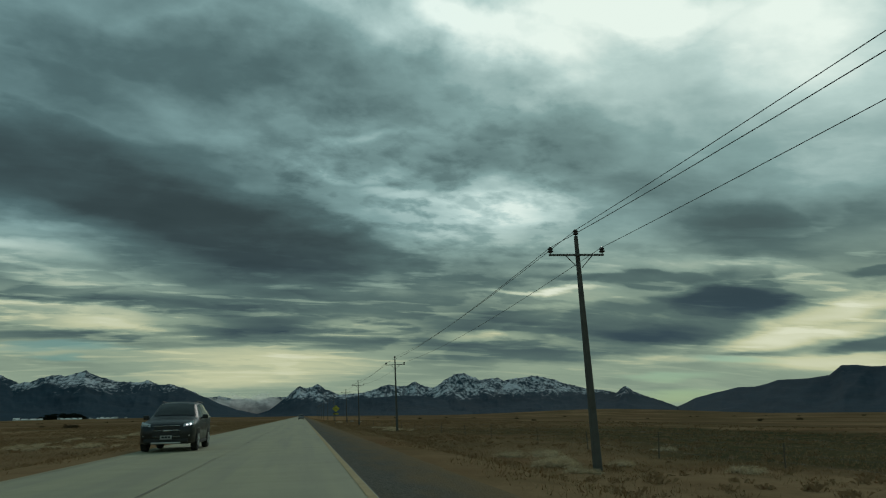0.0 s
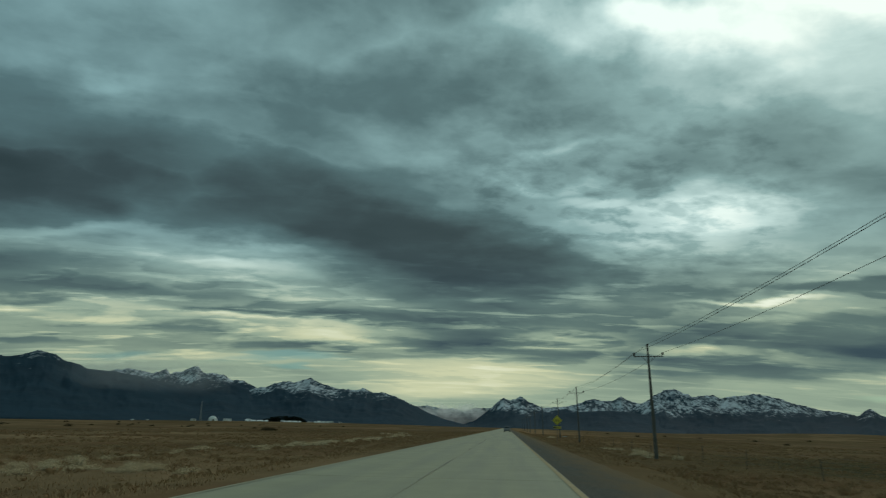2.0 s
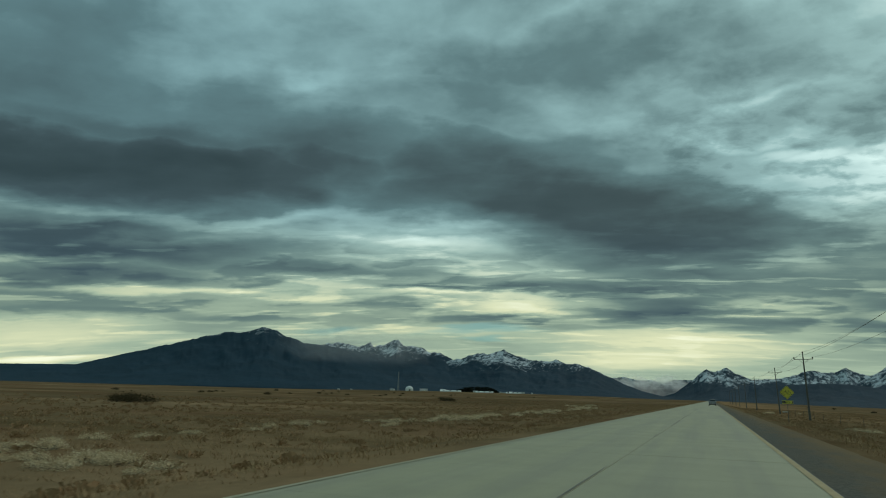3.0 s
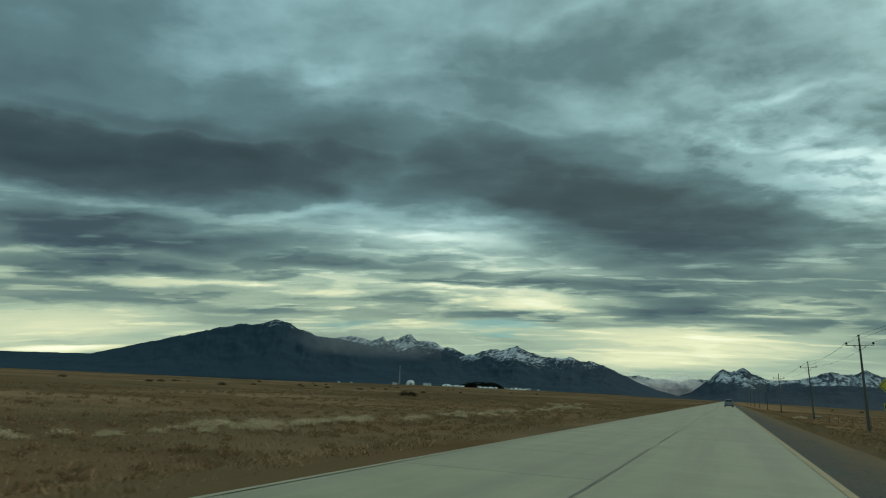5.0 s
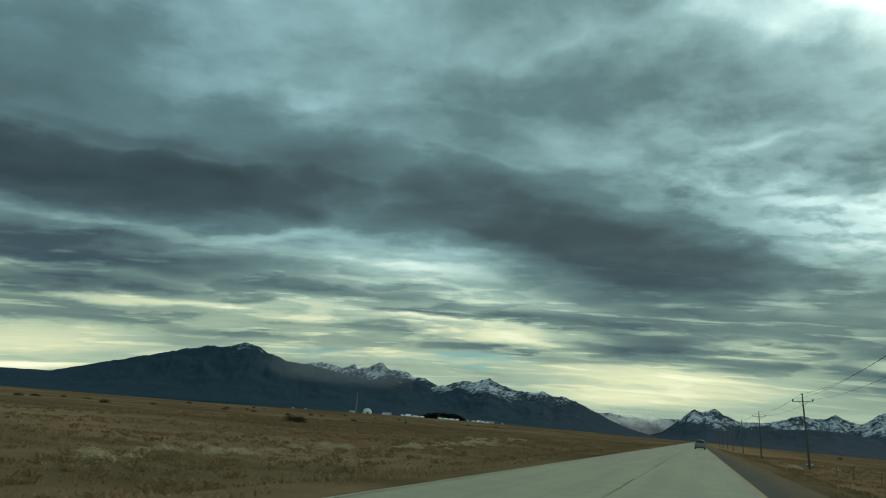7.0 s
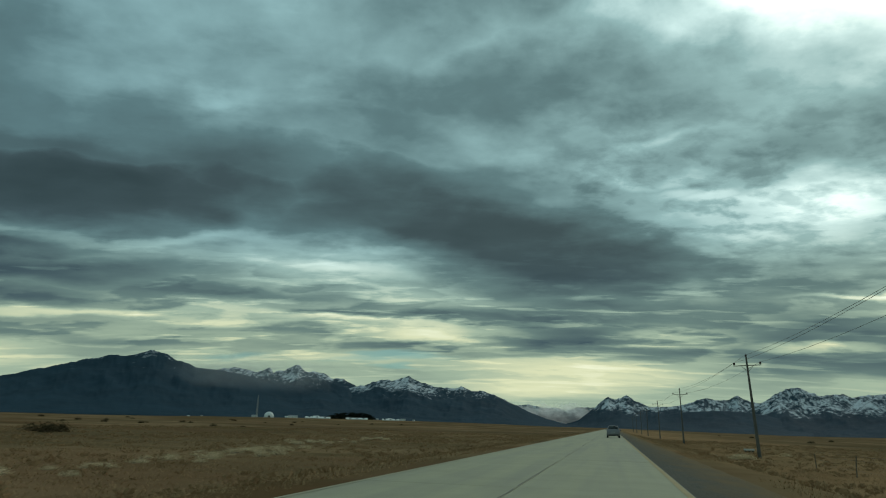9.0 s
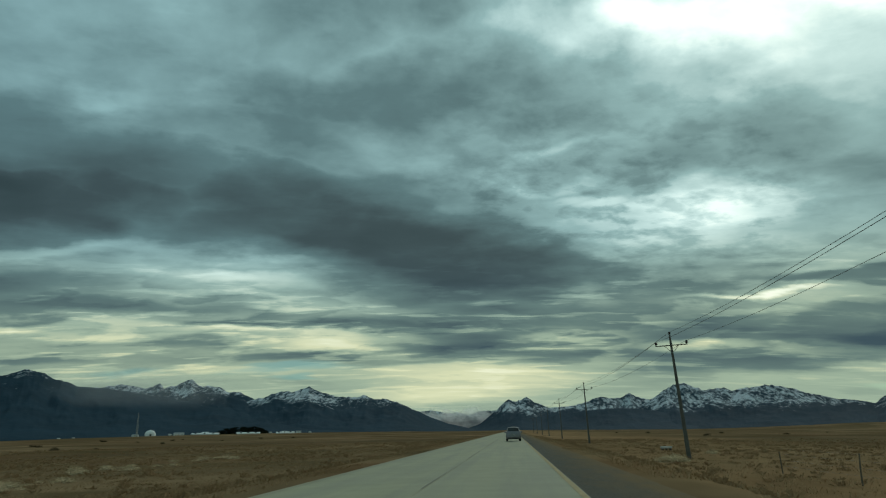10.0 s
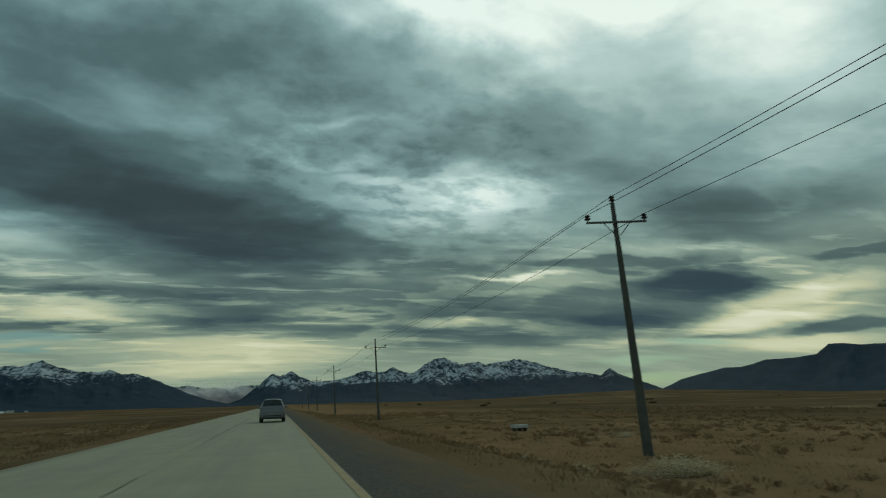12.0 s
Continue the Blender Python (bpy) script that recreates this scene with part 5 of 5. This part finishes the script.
def build_fence():
    posts = []
    rng = random.Random(5)
    fence = tagged(new("wire_fence"), "old wire fence with thin weathered wooden posts", "fence")
    bm = bmesh.new()
    rod(bm, (0, 0, -0.4), (0.01, 0, 0.6), 0.034, 0.030, 7)
    rod(bm, (0.01, 0, 0.6), (-0.01, 0.01, 1.1), 0.034, 0.026, 7)
    first = part("post", bm, WEATHERED_WOOD, fence)
    y = 2.0
    k = 0
    while y < 187:
        x = fence_x(y) + rng.uniform(-0.1, 0.1)
        z = land(x, y)
        ob = first if k == 0 else new("post", first.data)
        ob.parent = fence
        ob.matrix_basis = pose(x, y, z, rng.uniform(-4, 4), rng.uniform(-4, 4), rng.uniform(0, 360)) @ Matrix.Diagonal((1, 1, rng.uniform(0.88, 1.08), 1))
        posts.append((x, y, z))
        y += rng.uniform(7.0, 12.0)
        k += 1
    for h in (0.35, 0.62, 0.88, 1.12):
        bm = bmesh.new()
        for (xa, ya, za), (xb, yb, zb) in zip(posts, posts[1:]):
            mid = Vector(((xa + xb) / 2, (ya + yb) / 2, (za + zb) / 2 + h - 0.02))
            rod(bm, (xa, ya, za + h), mid, 0.003, sides=3)
            rod(bm, mid, (xb, yb, zb + h), 0.003, sides=3)
        part("wire", bm, WIRE, fence)


build_fence()


def trough(x, y):
    t = new("water_trough")
    bm = bmesh.new()
    box(bm, -0.75, 0.75, -0.35, 0.35, 0.52, 0.80, 0.03)
    part("basin", bm, PALE_STONE, t, "white concrete basin")
    for lx in (-0.55, 0.0, 0.55):
        bm = bmesh.new()
        box(bm, lx - 0.08, lx + 0.08, -0.28, 0.28, -0.1, 0.53, 0.01)
        part("leg", bm, BLACK_PLASTIC, t, "dark stone leg")
    t.matrix_basis = pose(x, y, land(x, y) - 0.15, 0, 0, 12) @ Matrix.Scale(0.7, 4)
    tagged(t, "small white concrete trough on dark legs in the grass", "trough")


trough(17.3, 217.5)


# ---------------------------------------------------------------- far settlement
def house(w, d, h, roof_mat):
    ob = new("house")
    bm = bmesh.new()
    box(bm, -w / 2, w / 2, -d / 2, d / 2, -1.0, h)
    part("wall", bm, WHITE_PAINT, ob, "white painted wall")
    bm = bmesh.new()
    e = 0.4
    pts = [(-w / 2 - e, -d / 2 - e, h), (w / 2 + e, -d / 2 - e, h), (w / 2 + e, d / 2 + e, h), (-w / 2 - e, d / 2 + e, h), (-w / 2 - e, 0, h + d * 0.3), (w / 2 + e, 0, h + d * 0.3)]
    v = [bm.verts.new(p) for p in pts]
    for f in ((0, 1, 5, 4), (2, 3, 4, 5), (0, 4, 3), (1, 2, 5), (3, 2, 1, 0)):
        bm.faces.new([v[i] for i in f])
    part("roof", bm, roof_mat, ob)
    for k in range(3):
        bm = bmesh.new()
        x = -w / 2 + w * (k + 0.5) / 3
        box(bm, x - 0.6, x + 0.6, -d / 2 - 0.04, -d / 2 + 0.02, 1.0, 2.1)
        part("window", bm, CAR_GLASS, ob, "dark window")
    return tagged(ob, "small white house with a metal roof in the far settlement", "house", group="houses of the far settlement")


def build_settlement():
    rng = random.Random(11)
    kinds = [house(11, 7, 3.0, WHITE_PAINT), house(18, 8, 3.4, GREY_ROOF), house(9, 6, 2.8, GREY_ROOF)]
    spots = ((-262, 735), (-278, 720), (-300, 690), (-236, 700), (-204, 760), (-192, 770), (-214, 752), (-176, 800), (-160, 820), (-230, 780), (-140, 850), (-320, 640), (-345, 660), (-118, 900), (-186, 742), (-225, 640), (-198, 650), (-176, 655), (-168, 662), (-158, 665), (-150, 668), (-240, 628))
    for i, (x, y) in enumerate(spots):
        k = kinds[i % 3]
        m = pose(x, y, land(x, y) + 0.3, 0, 0, rng.uniform(-25, 25)) @ Matrix.Scale(rng.uniform(0.36, 0.55), 4)
        if i < 3:
            k.matrix_basis = m
        else:
            copy_thing(k, m)
    for x, y, turn, length in ((-214, 628, 12, 18), (-184, 632, 16, 15), (-160, 640, 10, 12)):
        shed = house(length, 5, 0.5, WHITE_PAINT)
        shed.matrix_basis = pose(x, y, land(x, y) + 0.1, 0, 0, turn) @ Matrix.Diagonal((1, 1, 0.6, 1))
        tagged(shed, "long low white greenhouse before the dark trees", "greenhouse", group="greenhouses of the far settlement")
    dome = new("storage_dome")
    bm = bmesh.new()
    turned(bm, [(5.2, -3.0), (5.2, 1.0)] + [(5.2 * math.cos(a), 1.0 + 4.6 * math.sin(a)) for a in np.linspace(0.1, 1.5, 8)], sides=24)
    part("shell", bm, WHITE_PAINT, dome, smooth=False)
    bm = bmesh.new()
    box(bm, -0.9, 0.9, -5.4, -4.6, -1.0, 1.5)
    part("door", bm, BLACK_PLASTIC, dome, "dark doorway")
    dome.matrix_basis = pose(-252.2, 623.6, land(-252.2, 623.6) + 0.3, 0, 0, 30) @ Matrix.Scale(0.70, 4)
    tagged(dome, "white domed building on the far plain", "building")
    mast = new("radio_mast")
    bm = bmesh.new()
    for k in range(3):
        a = k * math.tau / 3
        rod(bm, (0.9 * math.cos(a), 0.9 * math.sin(a), -2), (0.15 * math.cos(a), 0.15 * math.sin(a), 17), 0.16, 0.09, 5)
    part("leg_frame", bm, GALVANISED, mast)
    bm = bmesh.new()
    for i in range(9):
        z = i * 1.9
        r = 0.9 - 0.75 * (z + 2) / 19
        for k in range(3):
            a, b = k * math.tau / 3, (k + 1) * math.tau / 3
            rod(bm, (r * math.cos(a), r * math.sin(a), z), (r * 0.92 * math.cos(b), r * 0.92 * math.sin(b), z + 1.7), 0.06, sides=4)
    part("lattice", bm, GALVANISED, mast)
    mast.matrix_basis = pose(-268.0, 634.0, land(-268, 634))
    tagged(mast, "thin pale lattice radio mast beside the dome", "mast")


build_settlement()


# ---------------------------------------------------------------- plants
def leafy(name, a, b, c):
    def build(n, s):
        each = n.add("ShaderNodeNewGeometry", 8)
        v = n.add("ShaderNodeTexCoord", 3)
        col = n.mix(each, a, b)
        col = n.mix(n.range(n.noise(v, 2.0, 3.0), 0.4, 0.7, 0.0, 0.7), col, c)
        n.plug(col, s["Base Color"])
        s["Roughness"].default_value = 0.85
        s["Specular IOR Level"].default_value = 0.03
    return material(name, build)


PALE_LEAF = leafy("pale_cushion_leaf", (0.70, 0.54, 0.34), (0.90, 0.76, 0.54), (0.42, 0.28, 0.15))
DARK_LEAF = leafy("dark_shrub_leaf", (0.055, 0.045, 0.024), (0.10, 0.074, 0.040), (0.08, 0.055, 0.030))
TREE_LEAF = leafy("dark_conifer_leaf", (0.012, 0.018, 0.012), (0.028, 0.036, 0.022), (0.02, 0.024, 0.018))
GRASS_BLADE = leafy("dry_grass_blade", (0.30, 0.19, 0.10), (0.44, 0.29, 0.16), (0.36, 0.22, 0.115))
TUSSOCK_BLADE = leafy("dry_tussock_blade", (0.27, 0.17, 0.09), (0.44, 0.29, 0.165), (0.32, 0.19, 0.10))
BARK = simple("bark", (0.03, 0.024, 0.018), (0.07, 0.055, 0.042), 0.95, scale=6.0, relief=0.6)


def leaf_mesh(name, rng, centres, size, mat):
    verts, faces = [], []
    for c in centres:
        n = Vector((rng.gauss(0, 1), rng.gauss(0, 1), rng.gauss(0.4, 1))).normalized()
        u = n.orthogonal().normalized()
        w = n.cross(u)
        s = size * rng.uniform(0.5, 1.3)
        k = len(verts)
        verts += [c - u * s, c - w * s * 0.5, c + u * s, c + w * s * 0.5]
        faces.append((k, k + 1, k + 2, k + 3))
    me = bpy.data.meshes.new(name)
    me.from_pydata([tuple(v) for v in verts], [], faces)
    me.materials.append(mat)
    return me


def shrub(name, label, rng, radius, height, clumps, per, size, mat, group):
    ob = new(name)
    bm = bmesh.new()
    centres = []
    for _ in range(clumps):
        a, q = rng.uniform(0, math.tau), math.sqrt(rng.random())
        r = radius * q
        top = Vector((r * math.cos(a), r * math.sin(a), height * (1 - 0.6 * q * q) * rng.uniform(0.45, 1.0)))
        rod(bm, (top.x * 0.3, top.y * 0.3, -0.05), top, 0.012, 0.006, 4)
        spread = radius * 0.22
        for _ in range(per):
            centres.append(top + Vector((rng.gauss(0, spread), rng.gauss(0, spread), rng.gauss(0, spread * 0.7))))
    for c in centres:
        c.z = max(c.z, 0.02)
    part("stem", bm, BARK, ob)
    leaves = new("foliage", leaf_mesh("foliage", rng, centres, size, mat))
    leaves.parent = ob
    return tagged(ob, label, "shrub", group=group)


def scatter(kinds, spots, rng, lo, hi, again=False):
    """Stand copies on the ground; again: the kinds themselves stand already."""
    used = set(kinds) if again else set()
    for i, (x, y) in enumerate(spots):
        k = kinds[i % len(kinds)]
        s = rng.uniform(lo, hi)
        m = pose(x, y, land(x, y) - 0.02, 0, 0, rng.uniform(0, 360))
        if k not in used:
            used.add(k)
            k.matrix_basis = m
            k.scale = (s, s, s * rng.uniform(0.8, 1.1))
        else:
            c = copy_thing(k, m)
            c.scale = (s, s, s * rng.uniform(0.8, 1.1))


def build_shrubs():
    rng = random.Random(21)
    pale = [shrub("pale_shrub", "low pale cream flowering cushion shrub in dry grass", random.Random(i), 0.9, 0.48, 34, 44, 0.040, PALE_LEAF, "pale shrubs beside the road") for i in range(4)]
    # clusters: centre, spread across and along, number
    clusters = ((12.1, 26.6, 0.8, 0.5, 6), (14.5, 25.7, 0.5, 0.4, 3), (16.2, 21.6, 0.6, 0.5, 3), (12.8, 32.2, 0.9, 0.5, 5), (11.8, 22.8, 0.4, 0.3, 3), (20.8, 35.4, 0.4, 0.3, 2),
                (13.5, 91.4, 0.7, 2.5, 8), (15.8, 100.0, 0.9, 5.0, 8), (13.9, 112.7, 0.8, 1.5, 5), (11.0, 191.9, 0.4, 0.3, 3), (9.6, 195.1, 0.3, 0.5, 2), (18.8, 207.3, 0.3, 0.5, 2),
                (-16.9, 101.5, 0.7, 4.5, 34), (-17.8, 93.5, 0.5, 2.0, 7), (-16.6, 54.5, 2.0, 1.8, 18), (-11.6, 55.3, 0.8, 0.7, 8), (-18.5, 70.0, 1.2, 6.0, 14), (-17.0, 82.0, 0.8, 4.0, 10),
                (-17.2, 122.0, 0.9, 6.0, 16), (-17.8, 142.0, 1.2, 7.0, 16), (-18.4, 161.6, 0.9, 4.0, 14), (-20.5, 172.0, 1.0, 5.0, 16), (-24.4, 192.0, 1.2, 4.0, 12), (-24.0, 207.0, 0.8, 3.0, 10))
    spots = [(x + rng.gauss(0, sx), y + rng.gauss(0, sy)) for x, y, sx, sy, count in clusters for _ in range(count)]
    scatter(pale, spots, rng, 0.25, 0.6)
    scatter(pale, [(x + rng.gauss(0, 0.45), y + rng.gauss(0, 0.3)) for x, y, count in ((12.1, 191.2, 6), (12.2, 26.5, 3), (14.0, 91.0, 3)) for _ in range(count)], rng, 0.55, 0.85, again=True)
    dark = [shrub("dark_shrub", "dark brown-green shrub on the dry plain", random.Random(40 + i), 1.4, 0.85, 34, 34, 0.09, DARK_LEAF, "dark shrubs on the plain") for i in range(3)]
    spots = []
    for k in range(30):
        spots.append((-rng.uniform(80, 230), rng.uniform(190, 480)))
    for k in range(26):
        spots.append((rng.uniform(60, 300), rng.uniform(180, 560)))
    scatter(dark, spots, rng, 0.4, 0.85)
    scatter(dark, [(-61.7, 105.2), (-64.0, 106.5), (-59.0, 104.4), (-52.2, 187), (-54.5, 191.8)], rng, 0.9, 1.3, again=True)


def pine(seed):
    rng = random.Random(seed)
    tree = new("tree")
    bm = bmesh.new()
    rod(bm, (0, 0, -0.5), (0.1, 0, 5.5), 0.28, 0.16, 7)
    rod(bm, (0.1, 0, 5.5), (0.0, 0.1, 10.5), 0.16, 0.04, 7)
    centres = []
    for _ in range(44):
        z = rng.uniform(0.6, 10.3)
        a = rng.uniform(0, math.tau)
        r = (1.0 - (z - 1.5) / 10.5) * 3.6 * rng.uniform(0.6, 1.1) + 0.5
        tip = Vector((math.cos(a) * r, math.sin(a) * r, z + rng.uniform(-0.2, 0.8)))
        rod(bm, (0.05, 0, z), tip, 0.06, 0.02, 4)
        for _ in range(34):
            t = rng.uniform(0.35, 1.05)
            centres.append(Vector((0.05, 0, z)).lerp(tip, t) + Vector((rng.gauss(0, 0.4), rng.gauss(0, 0.4), rng.gauss(0, 0.35))))
    part("trunk", bm, BARK, tree)
    crown = new("crown", leaf_mesh("crown", rng, centres, 0.42, TREE_LEAF))
    crown.parent = tree
    return tagged(tree, "dark windbreak tree in the far settlement", "tree", group="trees of the far settlement")


def build_trees():
    rng = random.Random(3)
    kinds = [pine(1), pine(2)]
    spots = [(-218 + 2.0 * k + rng.uniform(-1.2, 1.2), 660 + rng.uniform(-8, 8)) for k in range(20)]
    used = set()
    for i, (x, y) in enumerate(spots):
        k = kinds[i % 2]
        m = pose(x, y, land(x, y), 0, 0, rng.uniform(0, 360))
        c = copy_thing(k, m) if k in used else k
        used.add(k)
        c.matrix_basis = m
        s = rng.uniform(0.65, 1.05)
        c.scale = (s * 1.3, s * 1.3, s * (0.22 + 0.26 * math.sin(math.pi * (i + 1) / 21)))


def build_grass():
    """Dry tussocks along both sides of the road; too many to count."""
    rng = np.random.default_rng(8)
    roots = []
    for side, start, count in ((1, 6.1, 62000), (-1, 4.3, 62000)):
        x = start + (rng.random(count) ** 1.15) * 42
        y = rng.uniform(-4, 290, count)
        for a, b in zip(x, y):
            if noise.noise(Vector((a * 0.25 * side, b * 0.12, 5.0))) > -0.45:
                roots.append((side * a, b, land(side * a, b)))
    roots = np.array(roots)
    n, blades = len(roots), 8
    ang = rng.uniform(0, math.tau, (n, blades))
    lean = rng.uniform(0.03, 0.16, (n, blades))
    big = rng.uniform(0.6, 1.35, (n, 1))
    tall = rng.uniform(0.03, 0.11, (n, blades)) * big
    off = rng.normal(0, 0.15, (n, blades, 2)) * big[..., None]
    half = rng.uniform(0.007, 0.018, (n, blades)) * big
    base = roots[:, None, :].repeat(blades, 1)
    base[..., :2] += off
    v = np.empty((n, blades, 3, 3))
    sx, sy = -np.sin(ang) * half, np.cos(ang) * half
    v[..., 0, :] = base + np.stack([sx, sy, np.full_like(sx, -0.03)], -1)
    v[..., 1, :] = base - np.stack([sx, sy, np.full_like(sx, 0.03)], -1)
    v[..., 2, :] = base + np.stack([np.cos(ang) * lean, np.sin(ang) * lean, tall], -1)
    v = v.reshape(-1, 3)
    f = np.arange(len(v)).reshape(-1, 3)
    me = bpy.data.meshes.new("dry_grass")
    me.from_pydata(v.tolist(), [], f.tolist())
    me.materials.append(GRASS_BLADE)
    tagged(new("dry_grass", me), "dry brown tussock grass beside the road", "grass", kind="stuff")


def build_tussocks():
    """Scattered taller tussocks in drifts on the plain; too many to count."""
    rng = np.random.default_rng(17)
    verts, faces = [], []
    for side, near, far, count in ((1, 7.5, 85.0, 13000), (-1, 6.0, 95.0, 15000)):
        for a, y, keep in zip(near + (far - near) * rng.random(count) ** 1.3, rng.uniform(2, 300, count), rng.random(count)):
            x = side * a
            drift = 0.5 + 0.9 * noise.noise(Vector((x * 0.11, y * 0.05, 3.0))) + 0.5 * noise.noise(Vector((x * 0.4, y * 0.3, 9.0)))
            if keep > drift * drift * 1.5:
                continue
            z = land(x, y) - 0.02
            size = rng.uniform(0.5, 1.2)
            for _ in range(18):
                t, lean = rng.uniform(0, math.tau), rng.uniform(0.06, 0.28) * size
                c, s = math.cos(t), math.sin(t)
                w, h = rng.uniform(0.004, 0.011) * size, rng.uniform(0.06, 0.22) * size
                ox, oy = rng.normal(0, 0.11, 2) * size
                k = len(verts)
                verts += [(x + ox - s * w, y + oy + c * w, z), (x + ox + s * w, y + oy - c * w, z), (x + ox + c * lean * 0.5, y + oy + s * lean * 0.5, z + h), (x + ox + c * lean, y + oy + s * lean, z + h * 0.85)]
                faces.append((k, k + 1, k + 2))
                faces.append((k + 1, k + 3, k + 2))
    tagged(link_mesh("tussock_grass", verts, faces, TUSSOCK_BLADE), "pale and rusty dry tussocks scattered over the plain", "grass", kind="stuff")


build_shrubs()
build_tussocks()
build_trees()
build_grass()


# ---------------------------------------------------------------- road and its slabs
build_road()
